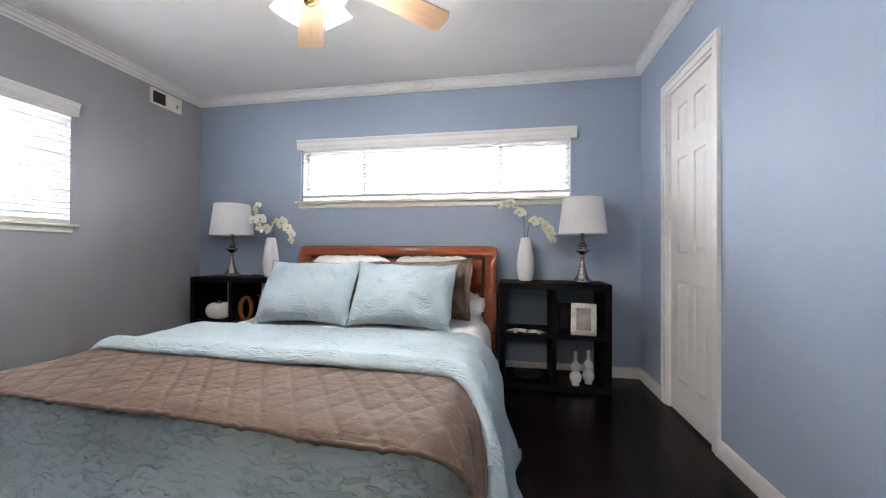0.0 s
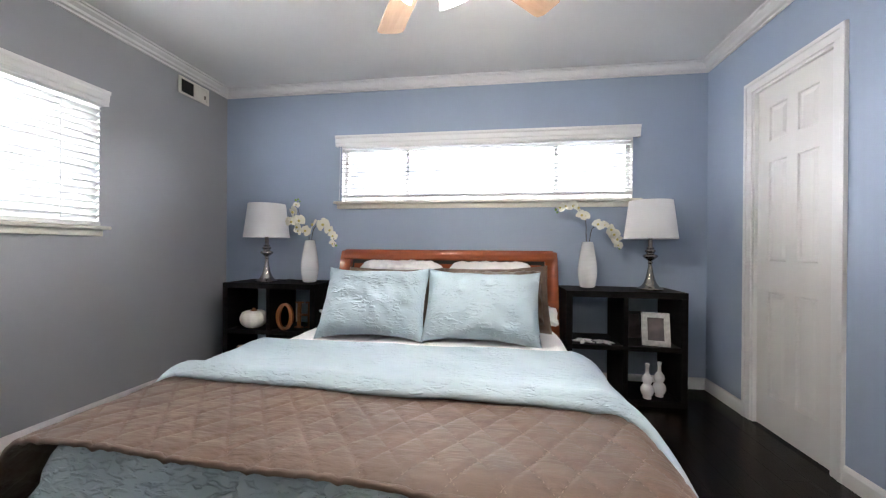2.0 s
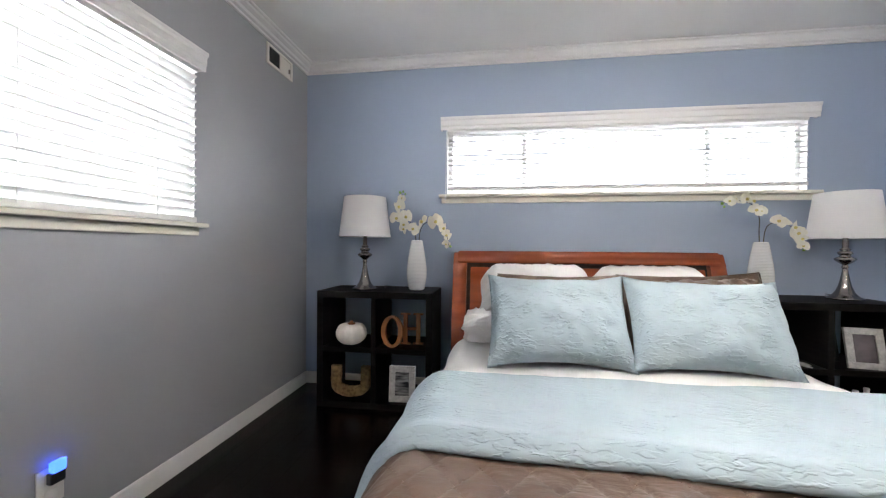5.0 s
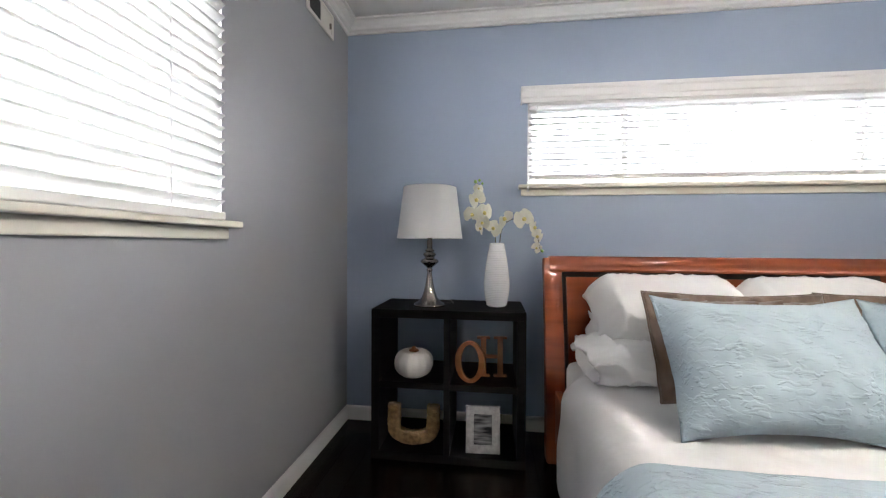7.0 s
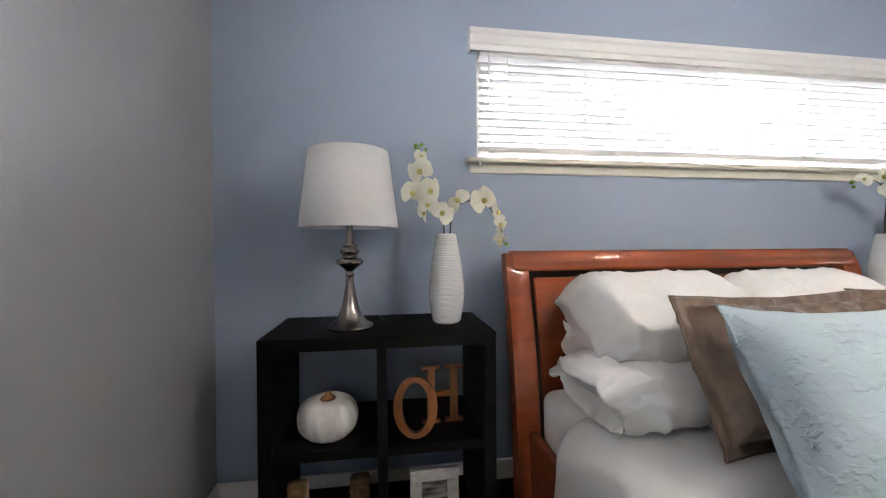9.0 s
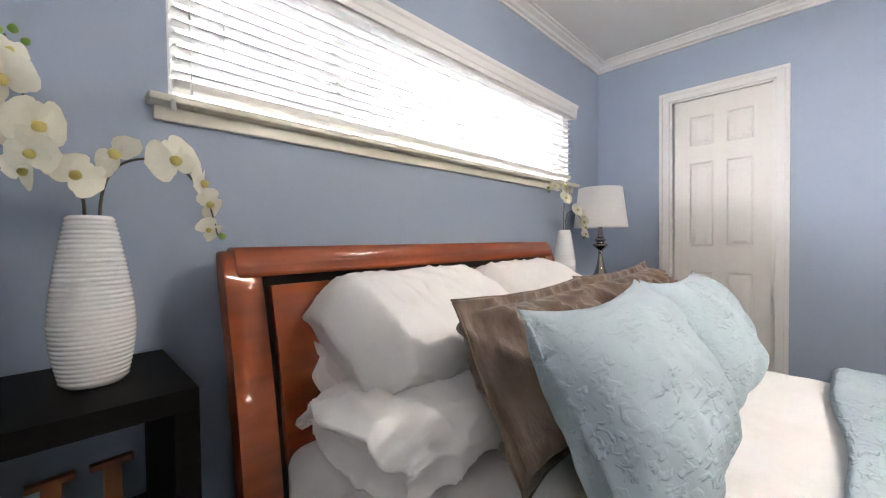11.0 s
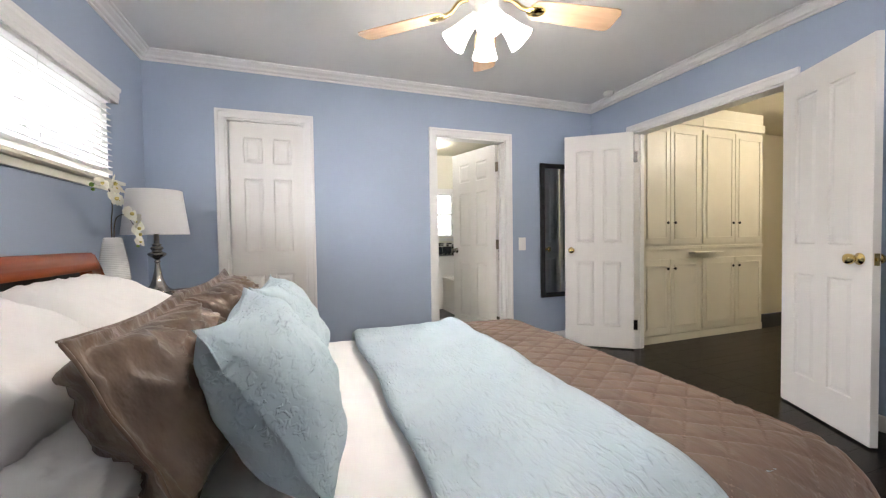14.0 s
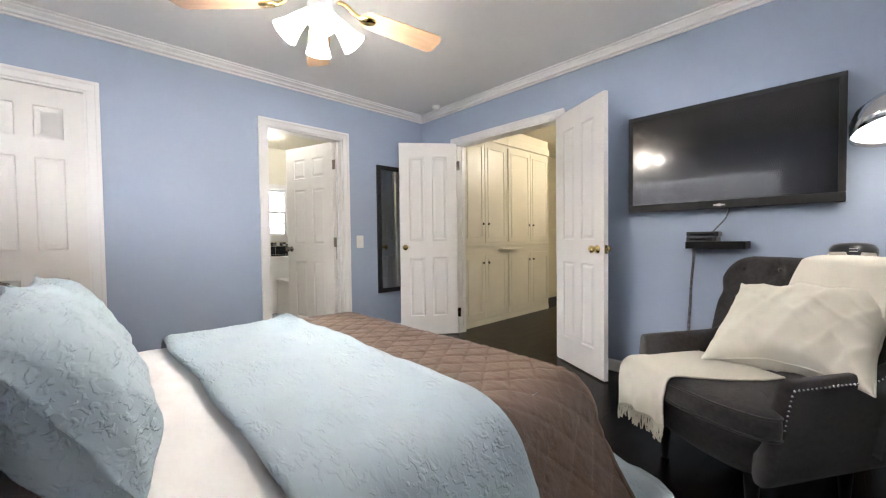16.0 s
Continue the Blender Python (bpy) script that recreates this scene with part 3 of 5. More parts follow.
# local +y faces into the room
mn = pose((NWIN[0] + NWIN[1]) / 2, YN, 0, 0, 0, 180)
wn_ = NWIN[1] - NWIN[0]
window("window_1", "long white horizontal window with glazing bars", mn, wn_, NWIN[2], NWIN[3], [-0.62, 0.62])
blind("venetian_blind", "white slatted blind, slats open, over the bed", mn @ pose(0, -0.004, 0), wn_ - 0.008, NWIN[2], NWIN[3], 11, -4, [-1.05, -0.53, 0.0, 0.53, 1.05], wn_ / 2 - 0.05)
mw = pose(XW, (WWIN[0] + WWIN[1]) / 2, 0, 0, 0, -90)
ww_ = WWIN[1] - WWIN[0]
window("window_2", "wide white window in the grey wall", mw, ww_, WWIN[2], WWIN[3], [0.0], 0.026)
blind("venetian_blind", "white slatted blind, slats tilted half shut", mw @ pose(0, -0.004, 0), ww_ - 0.008, WWIN[2], WWIN[3], 17, 42, [-0.72, -0.24, 0.24, 0.72], None, 0.020, 0.024)
mb = pose(3.4, 0.03, 0, 0, 0, 90)
window("window_3", "small white bathroom window with sash bars", mb, 0.32, 1.1, 1.8, [])
for z, dx in ((1.46, 0.0), (1.30, 0.0), (1.62, 0.0)):
    part("sash_rail", box(-0.13, 0.13, -0.11, -0.06, z - (0.02 if z == 1.46 else 0.008), z + (0.02 if z == 1.46 else 0.008), 0.003), TRIM, bpy.data.objects["window_3"])
for k in range(11):
    part("blind_slat", box(-0.14, 0.14, -0.045, -0.012, 1.15 + 0.058 * k, 1.1535 + 0.058 * k), SLAT, bpy.data.objects["window_3"])
bmx = boxes([(-0.22, -0.16, 0.0, 0.02, 1.03, 1.87), (0.16, 0.22, 0.0, 0.02, 1.03, 1.87), (-0.16, 0.16, 0.0, 0.021, 1.8, 1.87), (-0.16, 0.16, 0.0, 0.024, 1.03, 1.098)], 0.004)
part("window_casing", bmx, TRIM, bpy.data.objects["window_3"])
for nm, a, b in (("backdrop", (-30, YN + 6.0, -0.3), (26, YN + 6.1, 22)), ("backdrop", (XW - 6.1, -26, -0.3), (XW - 6.0, 9.0, 22)), ("backdrop", (7.5, -6, -0.3), (7.6, 6, 7))):
    tagged(finish(nm, box(a[0], b[0], a[1], b[1], a[2], b[2]), OUTSIDE), "blown-out white daylight beyond the windows", "backdrop", kind="structure")


# ---- bed ----
BX0, BX1, BY0, BY1, BZ = -1.735, -0.205, 0.93, 2.93, 0.535
bed = thing("bed", "glossy cherry wood sleigh bed with a white sheet", "bed", pose((BX0 + BX1) / 2, 1.95, 0))
bed_inv = Matrix.Translation((-(BX0 + BX1) / 2, -1.95, 0))


def bed_part(name, bm, mat, label="", smooth=False):
    bmesh.ops.transform(bm, matrix=bed_inv, verts=bm.verts)
    return part(name, bm, mat, bed, label, smooth)


def sleigh(z):
    return 2.90 + 0.165 * (max(z, 0) / 1.03) ** 2


def curved_board(xa, xb, za, zb, front, back, n=14, round_top=0.0, bm=None):
    """A board that follows the sleigh curve, from za to zb."""
    bm = bm or bmesh.new()
    prof = []
    for k in range(n + 1):
        z = za + (zb - za) * k / n
        prof.append((sleigh(z) + front, z))
    for k in range(n, -1, -1):
        z = za + (zb - za) * k / n
        prof.append((sleigh(z) + back, z))
    a = [bm.verts.new((xa, y, z)) for y, z in prof]
    b = [bm.verts.new((xb, y, z)) for y, z in prof]
    caps = [bm.faces.new(a), bm.faces.new(b[::-1])]
    m = len(prof)
    for k in range(m):
        bm.faces.new((a[k], b[k], b[(k + 1) % m], a[(k + 1) % m]))
    if round_top:
        es = {e for f in caps for e in f.edges}
        bmesh.ops.bevel(bm, geom=list(es), offset=round_top, segments=3, affect="EDGES", profile=0.5)
    return bm


HB0, HB1 = -1.825, -0.115
bed_part("headboard_post", curved_board(HB0, HB0 + 0.092, 0.0, 1.025, -0.03, 0.035, 16, 0.014), CHERRY, "", True)
bed_part("headboard_post", curved_board(HB1 - 0.092, HB1, 0.0, 1.025, -0.03, 0.035, 16, 0.014), CHERRY, "", True)
bed_part("top_rail", curved_board(HB0 + 0.03, HB1 - 0.03, 0.955, 1.035, -0.034, 0.040, 6, 0.012), CHERRY, "", True)
bed_part("headboard_panel", curved_board(HB0 + 0.118, HB1 - 0.118, 0.25, 0.925, -0.016, 0.010, 12, 0.004), CHERRY, "", True)
# added dark board: the slot's shade is put into its colour
bed_part("recess_shade", curved_board(HB0 + 0.07, HB1 - 0.07, 0.20, 0.97, 0.016, 0.028, 10), DARK, "near-black board painted as the shade in the slot behind the panel")
for s in (BX0 - 0.045, BX1 + 0.012):
    bed_part("side_rail", box(s, s + 0.033, 0.95, 2.90, 0.10, 0.36, 0.006), CHERRY)
for x in (BX0 + 0.05, BX1 - 0.12):
    bed_part("foot_leg", box(x, x + 0.07, 0.97, 1.04, 0.0, 0.30, 0.005), CHERRY)
bed_part("base", box(BX0, BX1, 0.96, 2.90, 0.16, 0.34, 0.01), DARK)


bm = box(BX0, BX1, BY0 + 0.02, BY1 - 0.02, 0.30, BZ - 0.01, 0.07, 5)
bmesh.ops.subdivide_edges(bm, edges=[e for e in bm.edges if e.calc_length() > 0.3], cuts=30, use_grid_fill=True)
for v in bm.verts:
    v.co.z += 0.006 * nz(v.co, 4.0, 3.1) if v.co.z > 0.4 else 0
    v.co.x += 0.006 * nz(v.co, 5.0, 8.1)
bed_part("mattress", bm, SHEET, "white fitted sheet over the mattress", True)

R = 0.14


def across(a, half, hang, flare=0.10):
    """Arc length a from the middle of the bed -> (x offset, drop)."""
    s, a = (1 if a >= 0 else -1), abs(a)
    flat = half - R
    if a <= flat:
        return s * a, 0.0
    q = a - flat
    if q < R * math.pi / 2:
        t = q / R
        return s * (flat + R * math.sin(t)), R * (1 - math.cos(t))
    q -= R * math.pi / 2
    return s * (half + flare * q / hang), R + q


CX = (BX0 + BX1) / 2


def draped(ya, yb, half, left, right, lift, foot=None, puff=None, nu=120, nv=40, thick=0.012, seed=0.0, ripple=0.014, wave=0.0, shear=0.0, flare=0.10):
    """Cloth across the bed from ya to yb that hangs down both sides; foot rounds it down past that y."""
    flat = half - R + R * math.pi / 2
    la, lb = flat + left, flat + right

    def place(u, v):
        a = -la + u * (la + lb)
        y = ya + (yb - ya) * v
        x, drop = across(a, half + lift, left if a < 0 else right, flare if foot is None else (0.185 if a < 0 else 0.10))
        zz = BZ + lift - drop
        yy = y - 0.035 * (a / 0.8) * (1 - v) + wave * nz((a * 1.0, 0, 0), 2.2, seed + 5) * (1 if abs(v - 0.5) > 0.2 else 0.6)
        if foot is not None and yy < foot:
            q = foot - yy
            t = min(q / R, math.pi / 2)
            over = max(0.0, q - R * math.pi / 2)
            yy = foot - R * math.sin(t)
            zz -= (R * (1 - math.cos(t)) + over) * (1 - min(drop / 0.12, 1))
        hang = min(drop / 0.25, 1.0)
        yy -= hang * (1 - v) * (shear if a < 0 else 3.2 * shear)
        x += (1 if a > 0 else -1) * ripple * hang * (0.9 * math.sin(yy * 17 + seed) + 1.2 * nz((yy, a, 0), 5, seed))
        z = zz + (1 - hang) * 0.007 * (nz((x, yy, 0), 5, seed) + 0.5 * nz((x, yy, 0), 14, seed))
        out = puff(a, y) if puff else 0.0
        side = min(drop / (R * 1.2), 1.0)
        x += (1 if a > 0 else -1) * out * side
        z += out * (1 - side)
        if foot is not None:
            k = drop * max(0.0, 1 - v * 1.6) * (1.0 if a < 0 else 0.15)
            x += (1 if a > 0 else -1) * 0.16 * k
            yy += 0.085 * hang * max(0.0, 1 - v * 1.6) - 0.08 * k
        return (CX + x, yy, max(z, 0.02))
    return sheet(nu, nv, place, thick), lambda a, y: Vector(place((a + la) / (la + lb), (y - ya) / (yb - ya))), la, lb


flat = thing("bed_sheet", "white cotton flat sheet hanging over the side of the bed", "bed sheet", pose(CX, 2.2, 0))
bm = draped(1.75, 2.62, 0.822, 0.34, 0.22, 0.006, None, None, 110, 50, 0.004, 2.2, 0.014, 0.03, 0.0, 0.015)[0]
bmesh.ops.transform(bm, matrix=Matrix.Translation((-CX, -2.2, 0)), verts=bm.verts)
part("sheet_cloth", bm, SHEET, flat, "", True)
coverlet = thing("coverlet", "pale aqua embossed coverlet draped over the bed and folded down", "bedspread", pose(CX, 1.4, 0))
cov_inv = Matrix.Translation((-CX, -1.4, 0))

# lower layer: a top with a hanging skirt round the sides and the foot
HX, YF, YH = 0.842, BY0 - 0.035, 1.55


def skirt_ring():
    pts = []
    rc = 0.16
    for k in range(30):
        pts.append((-HX, YH + (YF + rc - YH) * k / 29))
    for k in range(1, 12):
        t = math.pi + math.pi / 2 * k / 12
        pts.append((-HX + rc + rc * math.cos(t), YF + rc + rc * math.sin(t)))
    for k in range(70):
        pts.append((-HX + rc + (2 * HX - 2 * rc) * k / 69, YF))
    for k in range(1, 12):
        t = math.pi * 1.5 + math.pi / 2 * k / 12
        pts.append((HX - rc + rc * math.cos(t), YF + rc + rc * math.sin(t)))
    for k in range(30):
        pts.append((HX, YF + rc + (YH - YF - rc) * k / 29))
    return pts


ring = skirt_ring()
bm = bmesh.new()
rows_ = []
centre = (0.0, 1.35)
for k in range(26):
    f = 1 - (1 - k / 25) ** 1.0
    rows_.append([(centre[0] + (x - centre[0]) * f * 0.955, centre[1] + (y - centre[1]) * f * 0.955, BZ + 0.012 + 0.006 * nz((x * f, y * f, 0), 6, 2)) for x, y in ring])
n_ = len(ring)
for k in range(1, 24):
    row = []
    for i, (x, y) in enumerate(ring):
        px, py = ring[max(i - 1, 0)], ring[min(i + 1, n_ - 1)]
        tx, ty = py[0] - px[0], py[1] - px[1]
        ln = math.hypot(tx, ty)
        ox, oy = ty / ln, -tx / ln
        ox, oy = (ox, oy) if ox * (x - centre[0]) + oy * (y - centre[1]) > 0 else (-ox, -oy)
        s = i * 0.0335
        if k <= 6:
            t = math.pi / 2 * k / 6
            off, dz = -R * (1 - math.sin(t)), R * (1 - math.cos(t))
        else:
            q = (k - 6) / 17 * 0.42
            off, dz = (0.15 + 0.16 * max(0.0, -oy) ** 2) * q / 0.42 + (0.030 * math.sin(s * 16 + 1.5 * math.sin(s * 4)) + 0.028 * nz((s, q, 0), 3.0, 4)) * min(q / 0.18, 1), R + q
        if k > 6:
            corner = max(math.exp(-((i - 37) / 4.5) ** 2), math.exp(-((i - 113) / 5.5) ** 2) * 0.6)
            off += 0.24 * corner * (k - 6) / 17
        row.append((x + ox * off, y + oy * off, max(0.015, BZ + 0.012 - dz)))
    rows_.append(row)
vs = [[bm.verts.new((CX + p[0], p[1], p[2])) for p in row] for row in rows_]
for a, b in zip(vs, vs[1:]):
    for i in range(n_ - 1):
        bm.faces.new((a[i], a[i + 1], b[i + 1], b[i]))
bmesh.ops.remove_doubles(bm, verts=bm.verts, dist=0.0001)
bmesh.ops.transform(bm, matrix=cov_inv, verts=bm.verts)
part("lower_layer", bm, AQUAC, coverlet, "", True)


def fold_puff(a, y):
    e = min(max((y - 1.282) / 0.05, 0), 1)
    h = min(max((1.90 - y) / 0.03, 0), 1)
    return 0.030 * math.sqrt(e) * math.sqrt(h) + 0.026 * math.exp(-((y - 1.352) / 0.055) ** 2)


bm = draped(1.292, 1.895, HX + 0.012, 0.36, 0.56, 0.022, None, fold_puff, 130, 44, 0.020, 1.3, 0.02, 0.035, 0.07)[0]
bmesh.ops.transform(bm, matrix=cov_inv, verts=bm.verts)
part("turned_down_fold", bm, AQUA, coverlet, "thick turned-down upper fold", True)


def diamonds(a, y):
    c = 0.108
    p, q = (a + y * 0.72) / c, (a - y * 0.72) / c
    f = lambda s: 1 - math.exp(-(abs(math.sin(math.pi * s)) / 0.13) ** 1.2)
    return 0.0085 * (f(p) * f(q))


quilt = thing("quilted_throw", "brown diamond-quilted sateen throw laid across the bed", "throw blanket", pose(CX, 1.1, 0))
bm, on_quilt, qla, qlb = draped(0.862, 1.40, HX + 0.014, 0.36, 0.42, 0.024, BY0 + 0.005, diamonds, 300, 90, 0.012, 7.7, 0.012, 0.02)
bmesh.ops.transform(bm, matrix=Matrix.Translation((-CX, -1.1, 0)), verts=bm.verts)
part("quilt_cloth", bm, BROWNQ, quilt, "", True)
to_quilt = Vector((-CX, -1.1, 0))
bm = bmesh.new()
for sg in (-1, 1):
    for k in range(-30, 31):
        seam = []
        for j in range(41):
            y = 0.867 + 0.528 * j / 40
            a = k * 0.108 + sg * y * 0.72
            if -qla + 0.01 < a < qlb - 0.01:
                p = on_quilt(a, y) + to_quilt
                side = min(max(BZ - 0.02 - p.z, 0) / 0.05, 1)
                seam.append(p + Vector(((1 if a > 0 else -1) * side * 0.0012, 0, 0.0012 * (1 - side))))
        if len(seam) > 2:
            tube(seam, 0.0019, 4, bm)
part("stitching", bm, THREAD, quilt, "brown stitched seams")
for y in (0.863, 1.399):
    part("binding", tube([on_quilt(-qla + (qla + qlb) * k / 160, y) + to_quilt + Vector((0, 0, -0.005)) for k in range(161)], 0.0085, 8), BROWNQ, quilt, "", True)


def pillow(name, label, m, w, h, thick, mat, flange=0.0, seed=0.0, lump=0.010, group="", sag=0.0, power=0.5, piping=None, box_=2.6, ears=0.10, folds=0.0, n=34):
    """A stuffed cushion in the local x-z plane standing on its lower edge, thickness along y."""
    ob = thing(name, label, "pillow", m, group)

    def side(sg):
        def place(u, v):
            a, b = 2 * u - 1, 2 * v - 1
            fx, fz = w / 2, h / 2
            ia, ib = min(abs(a) / (1 - flange * 2 / w), 1), min(abs(b) / (1 - flange * 2 / h), 1)
            t = thick / 2 * max((1 - ia ** box_) * (1 - ib ** box_), 0) ** power
            pinch = 1 - ears * 0.35 * (1 - b * b) * abs(a) ** 3
            pinz = 1 - ears * (1 - a * a) * abs(b) ** 3
            x, z = a * fx * pinch, b * fz * pinz
            edge = 0.011 * nz((a, b, 0), 2.6, seed)
            wr = lump * (nz((x, 0, z), 8, seed + sg) + 0.5 * nz((x, 0, z), 19, seed + sg)) * min(t / 0.03, 1)
            rim_ = 1.0 if max(abs(a), abs(b)) < 0.999 else 0.0
            rad = 0.006 * math.sin(9 * math.atan2(b, a) + seed) * (abs(a * b)) ** 0.7
            if folds:
                crease = (1 - abs(nz((x + 0.45 * z, 0, 0.30 * z), 8, seed + sg))) ** 5 + 0.6 * (1 - abs(nz((x - 0.8 * z, 0, 0.5 * z), 13, seed + 2 * sg))) ** 6
                wr += folds * (crease - 0.35) * min(t / 0.02 + 0.25, 1)
            return (x, rim_ * sg * (t + 0.003 + wr + rad) + edge, h / 2 + z - sag * (1 - b) * 0.5 * (1 - a * a))
        return place
    bm = bmesh.new()
    sheet(n, n, side(1), bm=bm)
    sheet(n, n, side(-1), bm=bm)
    bmesh.ops.remove_doubles(bm, verts=bm.verts, dist=0.0001)
    part("cover", bm, mat, ob, "", True)
    if piping:
        pf, pb = side(1), side(-1)
        ks = [(k / n, 0) for k in range(n)] + [(1, k / n) for k in range(n)] + [(1 - k / n, 1) for k in range(n)] + [(0, 1 - k / n) for k in range(n)]
        pts = [(Vector(pf(*q)) + Vector(pb(*q))) / 2 for q in ks]
        part("piping", tube(pts + pts[:1], 0.0035, 6), piping, ob, "", True)
    return ob


ZP = BZ + 0.004
# lean: rotate about x so that the top goes back (+y)
pillow("aqua_pillow", "pale aqua embossed pillow leaning at the head of the bed", pose(-1.258, 2.075, ZP, -30, 0, 1), 0.625, 0.450, 0.23, AQUA, 0.012, 1.0, 0.010, "aqua pillows", ears=0.17, folds=0.004, n=60)
pillow("aqua_pillow", "pale aqua embossed pillow leaning at the head of the bed", pose(-0.648, 2.083, ZP, -28, 1, -1), 0.640, 0.435, 0.22, AQUA, 0.012, 4.3, 0.010, "aqua pillows", ears=0.15, folds=0.005, n=60)
pillow("brown_sham", "brown crushed velvet pillow sham with a flat flange", pose(-1.205, 2.325, ZP + 0.012, -25, 0, 1), 0.635, 0.405, 0.21, BROWNV, 0.035, 6.1, 0.020, "brown shams", piping=BROWNV, ears=0.08, folds=0.034, n=64)
pillow("brown_sham", "brown crushed velvet pillow sham with a flat flange", pose(-0.580, 2.325, ZP + 0.016, -24, -2, -2), 0.660, 0.415, 0.21, BROWNV, 0.035, 8.7, 0.020, "brown shams", piping=BROWNV, ears=0.10, folds=0.038, n=64)


def cased_pillow(label, m, w, d, h, seed, crumple, droop, plump, close=0.6, loose=0.17):
    """A pillow lying in a loose case; x along it with the open hem at -x, y deep, z up, its middle at the origin."""
    ob = thing("white_pillow", label, "pillow", m, "white pillows")
    sgp = lambda q, e: math.copysign(abs(q) ** e, q)

    def outer(u, v):
        a = 2 * math.pi * v
        ca, sa = math.cos(a), math.sin(a)
        end = max(0.0, (u - 0.86) / 0.14)
        hem = max(0.0, (loose - u) / loose)
        thick = math.sqrt(max(0.0, 1 - end ** 2.2)) * (1 - close * hem ** 1.6) * (1 - plump * abs(2 * u - 1) ** 3)
        y = d / 2 * (1 - 0.10 * end ** 2 + 0.03 * hem) * sgp(ca, 0.62)
        z = h / 2 * thick * sgp(sa, 0.72) * (1 - 0.22 * abs(ca) ** 3)
        x = -w / 2 + w * u
        c = (x, y, z)
        crease = (1 - abs(nz((x * 0.7 + 0.4 * y, y, z), 7.5, seed))) ** 6 + 0.8 * (1 - abs(nz((x * 0.6, y * 1.4 - 0.5 * x, z), 15, seed + 4))) ** 6
        out = crumple * (1 + 0.9 * hem) * (0.9 * nz(c, 4.5, seed) + 0.9 * (crease - 0.45)) * (1 - 0.8 * end)
        # loose hem: scalloped edge that sags
        x -= hem * (0.012 + 0.040 * nz((ca * 1.2, sa * 1.2, 0), 1.7, seed + 7))
        y += hem * (0.030 * nz((a * 0.9, 0, seed), 1.9, seed) - 0.020 * ca)
        z += hem * 0.020 * math.sin(3 * a + seed) * (0.5 + abs(ca)) - hem ** 1.4 * droop * (0.75 - 0.25 * sa)
        return Vector((x, y + out * ca, z + out * sa))

    def case(u, v):
        if u >= 0.06:
            return outer((u - 0.06) / 0.94, v)
        q = (0.06 - u) / 0.06
        rim, mid = outer(0.0, v), (outer(0.0, 0.25) + outer(0.0, 0.75)) / 2
        return rim.lerp(Vector((rim.x, mid.y + (rim.y - mid.y) * 0.85, mid.z)), q) + Vector((0.045 * math.sqrt(q), 0, 0))
    part("pillowcase", sheet(104, 88, case), SHEET, ob, "", True)
    return ob


cased_pillow("crumpled white cotton pillow lying at the headboard", pose(-1.350, 2.665, ZP + 0.077, 0, 0, 2), 0.70, 0.46, 0.160, 11.0, 0.014, 0.012, 0.05)
cased_pillow("crumpled white cotton pillow lying at the headboard", pose(-0.555, 2.675, ZP + 0.077, 0, 0, 181), 0.70, 0.46, 0.160, 17.0, 0.014, 0.012, 0.05)
cased_pillow("white cotton pillow slumped against the headboard", pose(-1.295, 2.795, ZP + 0.263, 27, 0, -1), 0.65, 0.44, 0.215, 23.0, 0.010, 0.165, 0.06, 0.55, 0.13)
cased_pillow("white cotton pillow slumped against the headboard", pose(-0.610, 2.800, ZP + 0.258, 27, 0, 1), 0.63, 0.44, 0.205, 29.0, 0.010, 0.060, 0.06, 0.75, 0.10)


# ---- nightstands ----
def nightstand(m):
    ob = thing("nightstand", "black-brown open cube shelf used as a nightstand, against the blue wall", "nightstand", m, "nightstands")
    w, d, h, t = 0.775, 0.385, 0.765, 0.042
    part("top", box(0, w, 0, d, h - t, h, 0.002), BLACKW, ob)
    part("bottom", box(0, w, 0, d, 0.0, t, 0.002), BLACKW, ob)
    for a in (0.0, w - t):
        part("side_panel", box(a, a + t, 0.001, d - 0.001, t, h - t, 0.0015), BLACKW, ob)
    part("divider", box(w / 2 - 0.016, w / 2 + 0.016, 0.002, d - 0.002, t, h - t, 0.0015), BLACKW, ob)
    for a, b in ((t, w / 2 - 0.016), (w / 2 + 0.016, w - t)):
        part("shelf", box(a, b, 0.002, d - 0.002, h / 2 - 0.016, h / 2 + 0.016, 0.0015), BLACKW, ob)
    return ob


NSL, NSR = (-2.708, 2.795), (-0.088, 2.79)
nl = nightstand(pose(NSL[0], NSL[1], 0))
copy_thing(nl, pose(NSR[0], NSR[1], 0))
SH = 0.765 / 2 + 0.0165


def table_lamp(m):
    ob = thing("table_lamp", "brushed nickel table lamp with a white drum shade, on a nightstand", "lamp", m, "bedside lamps")
    prof = [(0.0, 0.0), (0.083, 0.0), (0.084, 0.006), (0.078, 0.012), (0.060, 0.022), (0.042, 0.045), (0.030, 0.078), (0.022, 0.115), (0.0155, 0.155), (0.0125, 0.182), (0.016, 0.188), (0.018, 0.192), (0.014, 0.197), (0.013, 0.204),
            (0.022, 0.212), (0.036, 0.222), (0.047, 0.232), (0.050, 0.240), (0.043, 0.247), (0.031, 0.252), (0.024, 0.258), (0.029, 0.266), (0.034, 0.272), (0.035, 0.277), (0.028, 0.284), (0.019, 0.288), (0.024, 0.293), (0.026, 0.298),
            (0.017, 0.303), (0.0145, 0.310), (0.0145, 0.350), (0.012, 0.352), (0.012, 0.42), (0.0, 0.42)]
    part("base", lathe(prof, 48), NICKEL, ob, "turned brushed nickel base", True)
